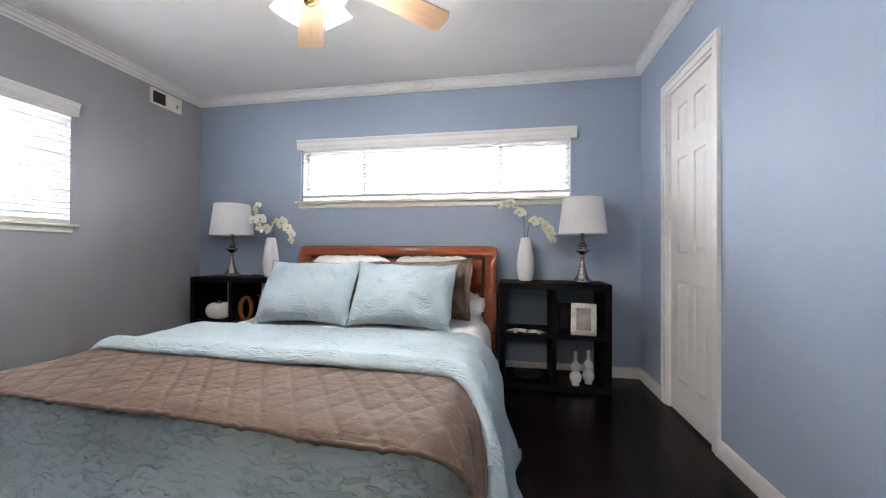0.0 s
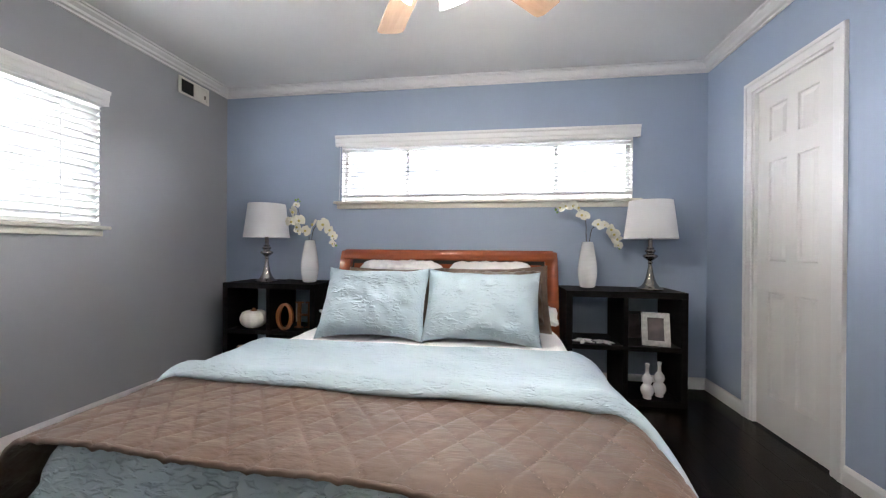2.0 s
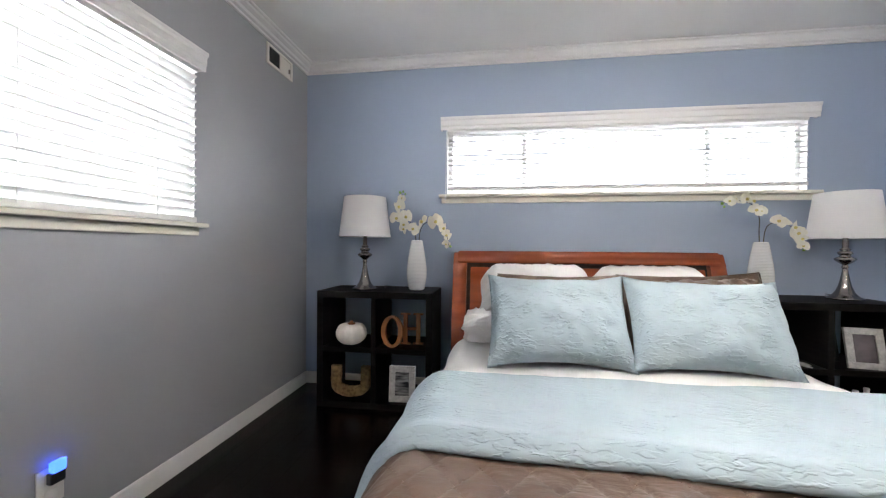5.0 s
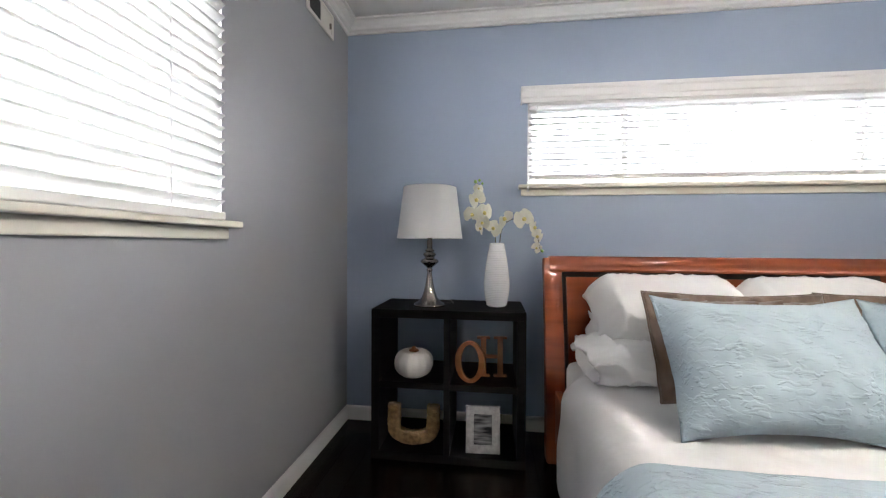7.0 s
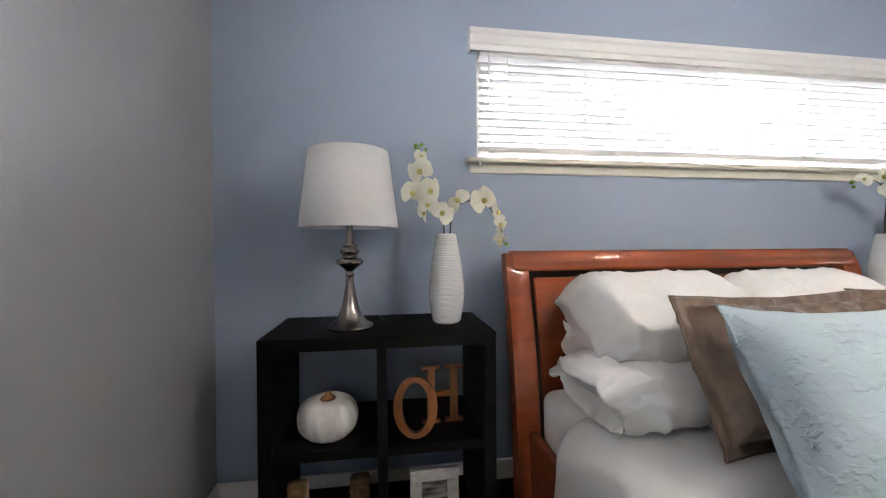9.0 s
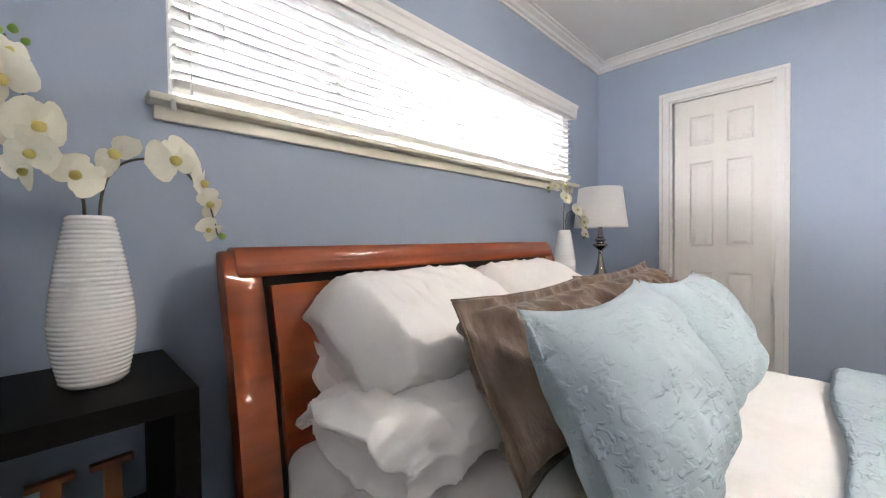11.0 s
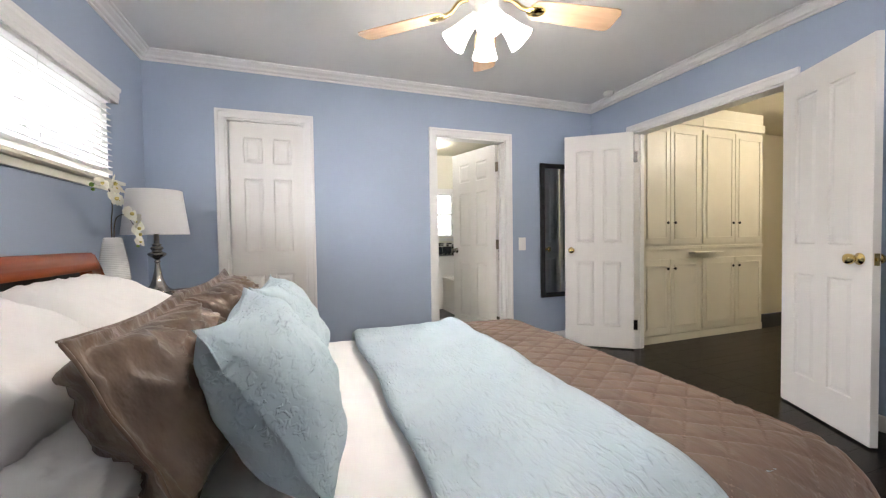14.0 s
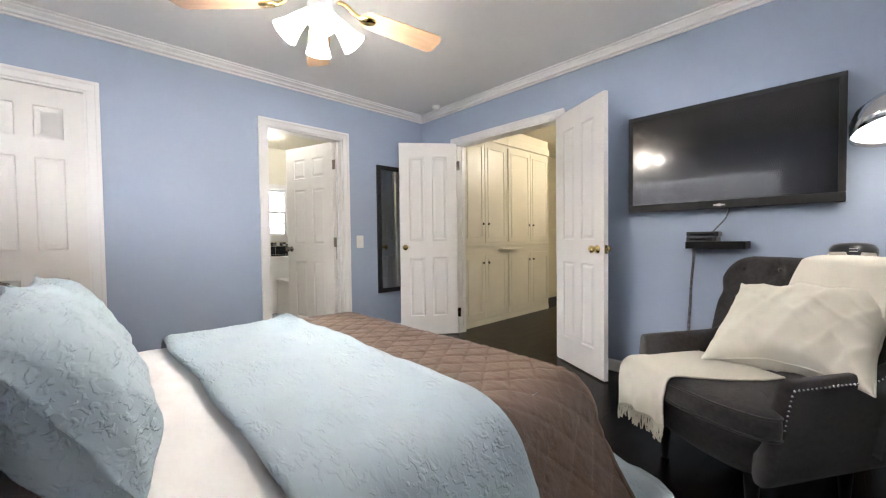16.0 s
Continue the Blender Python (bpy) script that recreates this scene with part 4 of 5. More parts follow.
    part("shade", lathe([(0.176, 0.361), (0.142, 0.634), (0.139, 0.634), (0.1735, 0.361), (0.176, 0.361)], 64), SHADE, ob, "white fabric drum shade", True)
    bm = bmesh.new()
    for k in range(3):
        t = 2 * math.pi * k / 3
        tube([(0, 0, 0.610), (0.138 * math.cos(t), 0.138 * math.sin(t), 0.624)], 0.002, 6, bm)
    part("shade_fitter", bm, WHITEM, ob, "", True)
    part("bulb", lathe([(0, 0.42), (0.02, 0.43), (0.03, 0.47), (0.02, 0.52), (0, 0.53)], 16), WHITEM, ob, "unlit white bulb", True)
    part("cord", tube(spline([(0.06, 0.03, 0.008), (0.12, 0.08, 0.004), (0.10, 0.15, 0.01), (0.14, 0.19, 0.004)], 6), 0.0025, 6), BLACKP, ob)
    return ob


tl = table_lamp(pose(-2.435, 2.952, 0.7655))
copy_thing(tl, pose(0.525, 2.998, 0.7655, 0, 0, 20))


def vase_shape():
    prof = [(0.0, 0.0), (0.046, 0.0), (0.050, 0.004)]
    n = 216
    for k in range(n + 1):
        z = 0.006 + 0.332 * k / n
        s = z / 0.338
        r = 0.0505 + 0.0165 * math.sin(min(s / 0.36, 1) * math.pi / 2) if s < 0.36 else 0.067 - 0.031 * ((s - 0.36) / 0.64) ** 1.45
        prof.append((r + 0.0026 * abs(math.sin(k * math.pi / 6)), z))
    prof += [(0.034, 0.340), (0.031, 0.338), (0.030, 0.25), (0.0, 0.20)]
    return lathe(prof, 48)


def flower_mesh(seed):
    rnd = random.Random(seed)
    bm = bmesh.new()
    specs = [(90, 0.030, 0.022), (210, 0.030, 0.020), (330, 0.030, 0.020), (15, 0.036, 0.040), (165, 0.036, 0.040)]
    for ang, ln, wd in specs:
        ang = radians(ang + rnd.uniform(-8, 8))
        cup = rnd.uniform(0.1, 0.35)

        def petal(u, v):
            r = ln * (0.08 + 0.92 * u)
            half = wd * 0.75 * math.sin(math.pi * min(0.08 + u * 0.92, 1.0)) ** 0.6
            s = (v - 0.5) * 2 * half
            y = -cup * r * u + 0.18 * abs(s)
            return (r * math.cos(ang) - s * math.sin(ang), -0.002 - y * 0.6, r * math.sin(ang) + s * math.cos(ang))
        sheet(5, 4, petal, bm=bm)
    return bm


def orchid(name_label, m, stems, flowers, buds, seed):
    ob = thing("orchid_vase", name_label, "vase", m, "orchid vases")
    part("vase", vase_shape(), VASEM, ob, "white ribbed ceramic vase", True)
    for s in stems:
        part("stem", tube(spline(s, 8), 0.0032, 8, taper=lambda t: 1 - 0.5 * t), STEM, ob, "", True)
    rnd = random.Random(seed)
    for x, y, z, sz, rz in flowers:
        o = part("flower", flower_mesh(rnd.random()), PETAL, ob, "white silk orchid flower", True)
        o.matrix_local = pose(x, y + rnd.uniform(-0.02, 0.02), z, rnd.uniform(-40, 25), rnd.uniform(-60, 60), rz + rnd.uniform(-45, 45)) @ Matrix.Scale(sz * 1.12, 4)
        bm = lathe([(0, -0.007), (0.006, -0.004), (0.008, 0.002), (0.004, 0.008), (0, 0.010)], 10)
        bmesh.ops.transform(bm, matrix=pose(0, -0.006, -0.002, 60), verts=bm.verts)
        c = part("lip", bm, CENTRE, o, "yellow orchid centre", True)
    for x, y, z, r in buds:
        bm = lathe([(0, -r), (r * 0.7, -r * 0.6), (r, 0), (r * 0.6, r * 0.9), (0, r * 1.3)], 12)
        bmesh.ops.transform(bm, matrix=pose(x, y, z, rnd.uniform(-40, 40), rnd.uniform(-40, 40)), verts=bm.verts)
        part("bud", bm, BUD, ob, "small green bud", True)
    return ob


LX, LY = -2.075, 2.985
orchid("white ribbed ceramic vase with two stems of white orchids", pose(LX, LY, 0.7655),
       [[(-0.008, 0, 0.22), (-0.012, 0, 0.40), (-0.05, -0.01, 0.47), (-0.085, -0.02, 0.56), (-0.105, -0.02, 0.66)], [(0.010, 0, 0.22), (0.022, 0, 0.40), (0.07, -0.01, 0.462), (0.15, -0.02, 0.455), (0.205, -0.02, 0.38), (0.225, -0.02, 0.30)]],
       [(-0.10, -0.04, 0.625, 0.7, 5), (-0.105, -0.05, 0.565, 1.25, -10), (-0.135, -0.05, 0.49, 1.15, 15), (-0.07, -0.055, 0.50, 1.25, 10), (-0.075, -0.045, 0.445, 1.0, -5), (-0.095, -0.04, 0.415, 0.9, 20), (-0.02, -0.05, 0.415, 1.15, 0),
        (0.045, -0.045, 0.462, 1.3, 0), (0.135, -0.045, 0.465, 1.35, 10), (0.185, -0.04, 0.42, 1.1, 25), (0.205, -0.04, 0.375, 1.0, 30), (0.205, -0.035, 0.315, 0.75, 20)],
       [(-0.115, -0.02, 0.665, 0.010), (-0.095, -0.02, 0.672, 0.008), (0.235, -0.02, 0.298, 0.009), (-0.08, -0.02, 0.655, 0.007)], 3)
RX, RY = 0.107, 3.055
orchid("white ribbed ceramic vase with two arching stems of white orchids", pose(RX, RY, 0.7655),
       [[(-0.006, 0, 0.22), (-0.012, 0, 0.40), (-0.02, -0.01, 0.50), (-0.07, -0.02, 0.575), (-0.16, -0.02, 0.60), (-0.23, -0.02, 0.585)], [(0.008, 0, 0.22), (0.02, 0, 0.40), (0.05, -0.01, 0.455), (0.12, -0.02, 0.455), (0.19, -0.03, 0.39), (0.215, -0.03, 0.30)]],
       [(-0.205, -0.04, 0.59, 0.85, -10), (-0.17, -0.045, 0.60, 1.0, 5), (-0.12, -0.05, 0.605, 1.15, 0), (-0.085, -0.045, 0.585, 1.1, 10), (-0.05, -0.045, 0.535, 1.1, 15), (-0.02, -0.04, 0.53, 0.8, 5),
        (0.06, -0.045, 0.465, 1.1, 0), (0.105, -0.045, 0.46, 1.1, 10), (0.145, -0.05, 0.43, 1.1, 20), (0.175, -0.05, 0.395, 1.05, 10), (0.195, -0.045, 0.355, 1.0, 25), (0.205, -0.04, 0.315, 0.8, 10)],
       [(-0.235, -0.02, 0.58, 0.010), (-0.225, -0.02, 0.56, 0.008), (0.218, -0.03, 0.292, 0.009)], 9)


# ---- small things on the nightstands ----
def pumpkin():
    ob = thing("pumpkin_ornament", "white ribbed pumpkin ornament on a nightstand shelf", "ornament", pose(-2.507, 2.895, SH))
    n = 72
    bm = bmesh.new()
    rings = []
    for j in range(1, 20):
        t = math.pi * j / 20
        row = []
        for k in range(n):
            a = 2 * math.pi * k / n
            rib = 1 - 0.085 * (1 - abs(math.sin(a * 6.5)) ** 0.5)
            r = 0.104 * math.sin(t) ** 0.8 * rib
            z = 0.074 - 0.078 * math.cos(t) - 0.020 * math.exp(-((math.pi - t) / 0.5) ** 2)
            row.append(bm.verts.new((r * math.cos(a), r * math.sin(a), max(z, 0))))
        rings.append(row)
    for a, b in zip(rings, rings[1:]):
        for k in range(n):
            bm.faces.new((a[k], a[(k + 1) % n], b[(k + 1) % n], b[k]))
    bm.faces.new(rings[0][::-1])
    bm.faces.new(rings[-1])
    part("body", bm, PUMP, ob, "", True)
    bm = lathe([(0, 0.128), (0.028, 0.132), (0.022, 0.141), (0.012, 0.144), (0.009, 0.156), (0, 0.157)], 14)
    part("stalk", bm, LETTER, ob, "dark brown stalk", True)


pumpkin()


def letter_o():
    bm = bmesh.new()
    n, w, h = 48, 0.076, 0.104
    lay = []
    for y in (-0.011, 0.011):
        for s in (1.0, 0.0):
            row = []
            for k in range(n):
                a = 2 * math.pi * k / n
                rx, rz = (w, h) if s else (w - 0.030, h - 0.018)
                row.append(bm.verts.new((rx * math.cos(a), y, h + rz * math.sin(a))))
            lay.append(row)
    fo, fi, bo, bi = lay
    for k in range(n):
        j = (k + 1) % n
        for p, q in ((fo, fi), (bi, bo), (fo, bo), (bi, fi)):
            bm.faces.new((p[k], p[j], q[j], q[k]))
    ob = thing("letter_o", "orange-stained wooden letter O on a nightstand shelf", "wooden letter", pose(-2.208, 2.84, SH, -3, 0, -8), "wooden letters")
    part("letter_shape", bm, LETTER, ob)


letter_o()
ob = thing("letter_h", "orange-stained wooden letter H with serifs on a shelf", "wooden letter", pose(-2.098, 2.945, SH, -2, 0, 4), "wooden letters")
bm = boxes([(-0.058, -0.030, -0.010, 0.010, 0.008, 0.202), (0.030, 0.058, -0.010, 0.010, 0.008, 0.202), (-0.030, 0.030, -0.009, 0.009, 0.096, 0.114),
            (-0.078, -0.010, -0.010, 0.010, 0.0, 0.012), (0.010, 0.078, -0.010, 0.010, 0.0, 0.012), (-0.078, -0.010, -0.010, 0.010, 0.198, 0.210), (0.010, 0.078, -0.010, 0.010, 0.198, 0.210)], 0.0015)
part("letter_shape", bm, LETTER, ob)


def wicker_u():
    ob = thing("letter_u", "woven seagrass letter U on a bottom shelf", "wicker letter", pose(-2.505, 2.885, 0.0425, -3, 0, 2))
    path = [(-0.104, 0, 0.205)] + [(-0.104, 0, 0.205 - 0.10 * k / 5) for k in range(1, 6)]
    path += [(0.104 * -math.cos(t * math.pi / 12), 0, 0.105 - 0.070 * math.sin(t * math.pi / 12) ** 0.7) for t in range(1, 12)]
    path += [(0.104, 0, 0.105 + 0.10 * k / 5) for k in range(0, 6)]
    path = spline(path, 4)

    def place(u, v):
        p = path[min(int(u * (len(path) - 1)), len(path) - 1)]
        q = path[min(int(u * (len(path) - 1)) + 1, len(path) - 1)] - path[max(int(u * (len(path) - 1)) - 1, 0)]
        q.normalize()
        nn = Vector((q.z, 0, -q.x))
        a = 2 * math.pi * v
        rr = 1 + 0.07 * math.sin(u * 130) * math.sin(a * 7)
        return p + nn * 0.034 * rr * math.copysign(abs(math.cos(a)) ** 0.5, math.cos(a)) + Vector((0, 0.026 * rr * math.copysign(abs(math.sin(a)) ** 0.5, math.sin(a)), 0))
    bm = sheet(len(path) - 1, 28, place)
    bmesh.ops.remove_doubles(bm, verts=bm.verts, dist=0.0005)
    es = [e for e in bm.edges if len(e.link_faces) == 1]
    bmesh.ops.holes_fill(bm, edges=es)
    for v in bm.verts:
        v.co += Vector((nz(v.co, 60, 1), nz(v.co, 60, 5), nz(v.co, 60, 9))) * 0.004
        v.co.z = max(v.co.z, 0)
    part("woven_body", bm, WICKER, ob, "", True)


wicker_u()


def photo_frame(label, m, w, h, rim, fmat, pmat):
    ob = thing("photo_frame", label, "picture frame", m)
    bm = boxes([(-w / 2, w / 2, -0.009, 0.009, 0, rim), (-w / 2, w / 2, -0.009, 0.009, h - rim, h), (-w / 2, -w / 2 + rim, -0.009, 0.009, rim, h - rim), (w / 2 - rim, w / 2, -0.009, 0.009, rim, h - rim)], 0.002)
    part("frame", bm, fmat, ob)
    part("print", box(-w / 2 + rim - 0.002, w / 2 - rim + 0.002, -0.002, 0.004, rim - 0.002, h - rim + 0.002), pmat, ob, "printed picture behind glass")
    part("backing", box(-w / 2 + 0.004, w / 2 - 0.004, 0.0095, 0.012, 0.004, h - 0.004), BLACKP, ob)
    bm = boxes([(-0.02, 0.02, 0.013, 0.016, 0.0, h * 0.6)], 0.001)
    bmesh.ops.transform(bm, matrix=pose(0, 0.0, 0.002, 6), verts=bm.verts)
    part("easel_back", bm, BLACKP, ob)
    return ob


photo_frame("white-washed photo frame with a zebra-stripe print, on a bottom shelf", pose(-2.140, 2.845, 0.0425, -5, 0, 3), 0.172, 0.232, 0.040, SILVERF, PHOTO)
photo_frame("silver embossed photo frame leaning on a nightstand shelf", pose(0.505, 2.828, SH, -13, 0, -10), 0.172, 0.225, 0.036, SILVERF, PRINT2)
photo_frame("black photo frame behind a silver one", pose(0.41, 2.965, SH, -10, 0, 8), 0.14, 0.21, 0.022, BLACKF, PRINT2)


def starfish(m, size, seed):
    ob = thing("starfish", "dried white starfish lying on a nightstand shelf", "starfish", m, "starfish")
    bm = bmesh.new()
    n = 60

    def rad(a):
        return size * (0.26 + 0.74 * max(0.0, math.cos(2.5 * ((a % (2 * math.pi / 5)) - math.pi / 5))) ** 3)
    c = bm.verts.new((0, 0, 0.018))
    rings = []
    for f, z in ((0.4, 0.016), (0.75, 0.010), (1.0, 0.003), (0.97, 0.0)):
        rings.append([bm.verts.new((f * rad(2 * math.pi * k / n) * math.cos(2 * math.pi * k / n), f * rad(2 * math.pi * k / n) * math.sin(2 * math.pi * k / n), z)) for k in range(n)])
    for k in range(n):
        bm.faces.new((c, rings[0][k], rings[0][(k + 1) % n]))
    for a, b in zip(rings, rings[1:]):
        for k in range(n):
            bm.faces.new((a[k], b[k], b[(k + 1) % n], a[(k + 1) % n]))
    bm.faces.new(rings[-1][::-1])
    part("body", bm, PUMP, ob, "", True)


starfish(pose(0.045, 2.89, SH), 0.085, 1)
starfish(pose(0.175, 2.86, SH + 0.002, 0, 4, 40), 0.080, 2)


def gourd(m):
    ob = thing("bottle_vase", "small white double-gourd ceramic bottle on a bottom shelf", "bottle", m, "white bottles")
    prof = [(0, 0), (0.026, 0), (0.028, 0.006), (0.024, 0.014), (0.036, 0.030), (0.042, 0.052), (0.040, 0.072), (0.030, 0.090), (0.022, 0.098), (0.030, 0.110), (0.034, 0.128), (0.030, 0.146), (0.018, 0.162), (0.012, 0.172), (0.011, 0.205), (0.014, 0.232), (0.012, 0.236), (0.009, 0.232), (0.008, 0.20), (0, 0.18)]
    part("bottle", lathe(prof, 36), VASEM, ob, "", True)
    return ob


g1 = gourd(pose(0.452, 2.835, 0.0425))
copy_thing(g1, pose(0.548, 2.885, 0.0425))
ob = thing("glass_plate", "clear shallow glass plate on a bottom shelf", "plate", pose(0.125, 2.975, 0.0425))
part("plate", lathe([(0, 0.0), (0.07, 0.0), (0.125, 0.014), (0.130, 0.015), (0.126, 0.018), (0.07, 0.005), (0, 0.005)], 48), glass("clear_glass", (0.9, 0.95, 0.95), 0.03), ob, "", True)

# ---- fixtures on the walls ----
v = thing("wall_vent", "off-white metal wall register under the crown", "vent", pose(XW + 0.001, 2.823, 2.302, 0, 0, 0))
bm = boxes([(0, 0.008, -0.152, 0.152, -0.067, -0.050), (0, 0.008, -0.152, 0.152, 0.050, 0.067), (0, 0.008, -0.152, -0.128, -0.05, 0.05), (0, 0.008, 0.128, 0.152, -0.05, 0.05), (0, 0.008, -0.006, 0.006, -0.05, 0.05)], 0.002)
part("frame", bm, VENTM, v)
# no duct behind: this plate's dark colour stands for its shade
part("backing", box(-0.0005, 0.002, -0.128, 0.128, -0.05, 0.05), DARK, v, "flat dark plate painted as the shade inside the duct")
for k in range(12):
    part("slat", box(0.002, 0.006, -0.126 + k * 0.0102, -0.1225 + k * 0.0102, -0.049, 0.049), BLACKF, v)
part("damper_plate", box(0.001, 0.005, 0.008, 0.127, -0.049, 0.049, 0.001), VENTM, v, "closed cream damper half")
part("lever", box(0.005, 0.016, 0.100, 0.106, -0.03, 0.0, 0.001), NICKEL, v)

s = thing("light_switch", "white dimmer switch plate on the blue wall", "light switch", pose(XE - 0.001, 0.078, 1.01))
part("plate", box(-0.006, 0.0, -0.040, 0.040, -0.064, 0.064, 0.003), PLATE, s)
part("paddle", box(-0.010, -0.005, -0.016, 0.016, -0.034, 0.034, 0.002), PLATE, s)
bm = lathe([(0.009, 0), (0.009, 0.007), (0, 0.008)], 16)
bmesh.ops.transform(bm, matrix=pose(-0.010, 0, 0, 0, -90), verts=bm.verts)
part("dial", bm, PLATE, s, "", True)

o = thing("wall_outlet", "white wall outlet above the baseboard", "outlet", pose(XW + 0.001, 1.493, 0.257))
part("plate", box(0, 0.006, -0.040, 0.040, -0.062, 0.062, 0.003), PLATE, o)
for z in (-0.026, 0.026):
    part("socket", box(0.005, 0.009, -0.018, 0.018, z - 0.016, z + 0.016, 0.003), PLATE, o)
nlt = thing("night_light", "plug-in night light glowing blue, in the wall outlet", "night light", pose(XW + 0.011, 1.497, 0.290))
part("body", box(0, 0.022, -0.022, 0.022, -0.022, 0.016, 0.005), BLACKP, nlt)
bm = box(0.004, 0.026, -0.018, 0.022, 0.014, 0.052, 0.008, 3)
for vv in bm.verts:
    vv.co += Vector((0.3, 1, 1)) * 0.004 * nz(vv.co, 90, 2)
part("glow", bm, LEDB, nlt, "lit blue crystal cover", True)

MW = 0.37
mr = thing("wall_mirror", "tall black-framed mirror hung on the blue wall", "mirror", pose(XE - 0.002, -0.133, 0.455))
for nm, bx in (("stile", (-0.026, 0, -0.046, 0, 0, 1.37)), ("stile", (-0.026, 0, -MW, -MW + 0.046, 0, 1.37)), ("rail", (-0.0255, 0, -MW + 0.046, -0.046, 0, 0.046)), ("rail", (-0.0255, 0, -MW + 0.046, -0.046, 1.324, 1.37))):
    part(nm, box(*bx, 0.003), BLACKF, mr)
part("mirror_glass", box(-0.012, -0.006, -MW + 0.044, -0.044, 0.044, 1.326), MIRROR, mr, "silvered glass")

tv = thing("television", "black flat-screen television mounted on the blue wall", "television", pose(-1.903, YS, 1.531))
W2, H2 = 0.535, 0.334
bm = boxes([(-W2, W2, 0.052, 0.092, -H2, -H2 + 0.052), (-W2, W2, 0.052, 0.092, H2 - 0.026, H2), (-W2, -W2 + 0.030, 0.052, 0.092, -H2 + 0.052, H2 - 0.026), (W2 - 0.030, W2, 0.052, 0.092, -H2 + 0.052, H2 - 0.026)], 0.004)
part("bezel", bm, BEZEL, tv, "glossy black bezel")
part("screen", box(-W2 + 0.028, W2 - 0.028, 0.070, 0.086, -H2 + 0.050, H2 - 0.024), SCREEN, tv, "dark glossy screen")
part("back_cover", box(-W2 + 0.01, W2 - 0.01, 0.040, 0.0515, -H2 + 0.01, H2 - 0.01, 0.004), BLACKP, tv)
part("wall_bracket", box(-0.2, 0.2, 0.0, 0.041, -0.12, 0.12, 0.003), BLACKF, tv)
part("badge", boxes([(-0.030, 0.030, 0.092, 0.0935, -H2 + 0.018, -H2 + 0.026), (-0.010, 0.010, 0.092, 0.094, -H2 + 0.014, -H2 + 0.030)], 0.0005), PLATE, tv, "small pale badge")

sh = thing("wall_shelf", "small black floating shelf under the television", "shelf", pose(-1.895, YS, 0.972))
part("board", box(-0.150, 0.150, 0.0, 0.185, -0.022, 0.022, 0.002), BLACKW, sh)
for k, (z, hh, w, dx) in enumerate(((0.9945, 0.028, 0.155, 0.070), (1.0235, 0.032, 0.165, 0.066))):
    bx = thing("media_box", "glossy black media player box on the wall shelf", "media box", pose(-1.895 + dx, YS + 0.10, z, 0, 0, 2 * k), "media boxes")
    part("case", box(-w / 2, w / 2, -0.065, 0.075, 0, hh, 0.006, 3), BLACKP, bx)
    part("front_strip", box(-w / 2 + 0.02, w / 2 - 0.02, 0.0745, 0.0765, hh * 0.35, hh * 0.65), SCREEN, bx)
cb = thing("cable", "dark cable hanging down the wall from the shelf", "cable", pose(-1.757, YS, 0))
part("cord", tube(spline([(-0.005, 0.05, 0.95), (0.003, 0.03, 0.85), (0.018, 0.015, 0.70), (0.022, 0.012, 0.60), (0.03, 0.015, 0.4), (0.02, 0.02, 0.13)], 8), 0.008, 8), CORD, cb, "", True)
cb = thing("cable", "thin cable from the television to a media box", "cable", pose(-1.93, YS, 0))
part("cord", tube(spline([(-0.02, 0.045, 1.21), (0.0, 0.05, 1.14), (0.05, 0.05, 1.075), (0.075, 0.06, 1.04)], 8), 0.005, 8), CORD, cb, "", True)

sd = thing("smoke_detector", "white round smoke detector on the ceiling", "smoke detector", pose(0.60, -0.735 + 0.09, ZC - 0.001, 180))
part("base", lathe([(0, 0), (0.052, 0), (0.052, 0.010), (0, 0.010)], 32), PLATE, sd, "", True)
part("cover", lathe([(0.046, 0.010), (0.044, 0.026), (0.034, 0.034), (0, 0.036)], 32), PLATE, sd, "", True)

# ---- ceiling fan ----
FX, FY, FZ = -0.775, 1.337, 2.114
fan = thing("ceiling_fan", "white ceiling fan with five maple blades and four lit glass shades", "ceiling fan", pose(FX, FY, 0))
part("canopy", lathe([(0, ZC), (0.070, ZC - 0.002), (0.068, ZC - 0.03), (0.045, ZC - 0.055), (0.016, ZC - 0.062), (0, ZC - 0.062)], 40), WHITEM, fan, "", True)
part("downrod", lathe([(0.0, 2.41), (0.013, 2.41), (0.013, 2.25), (0, 2.25)], 16), WHITEM, fan, "", True)
part("motor", lathe([(0, 2.29), (0.035, 2.288), (0.075, 2.275), (0.108, 2.25), (0.116, 2.215), (0.112, 2.175), (0.090, 2.150), (0.060, 2.140), (0, 2.138)], 48), WHITEM, fan, "white enamel motor housing", True)
part("switch_housing", lathe([(0, 2.14), (0.052, 2.138), (0.056, 2.09), (0.050, 2.045), (0.032, 2.025), (0, 2.022)], 40), WHITEM, fan, "", True)
bl = arm = None
for k in range(5):
    ang = 47.3 + 72 * k
    if bl is None:
        def blade(u, v):
            r = 0.205 + (0.655 - 0.205) * u
            wdt = 0.050 + 0.018 * u ** 0.7
            rnd = 1.0
            if u > 0.94:
                rnd = math.sqrt(max(1 - ((u - 0.94) / 0.075) ** 2, 0.05))
            if u < 0.08:
                rnd = math.sqrt(max(1 - ((0.08 - u) / 0.09) ** 2, 0.05))
            return (r, (v - 0.5) * 2 * wdt * rnd, 0)
        o = part("blade", sheet(28, 6, blade, 0.006), BLADE, fan, "light maple blade")
        bl = o.data
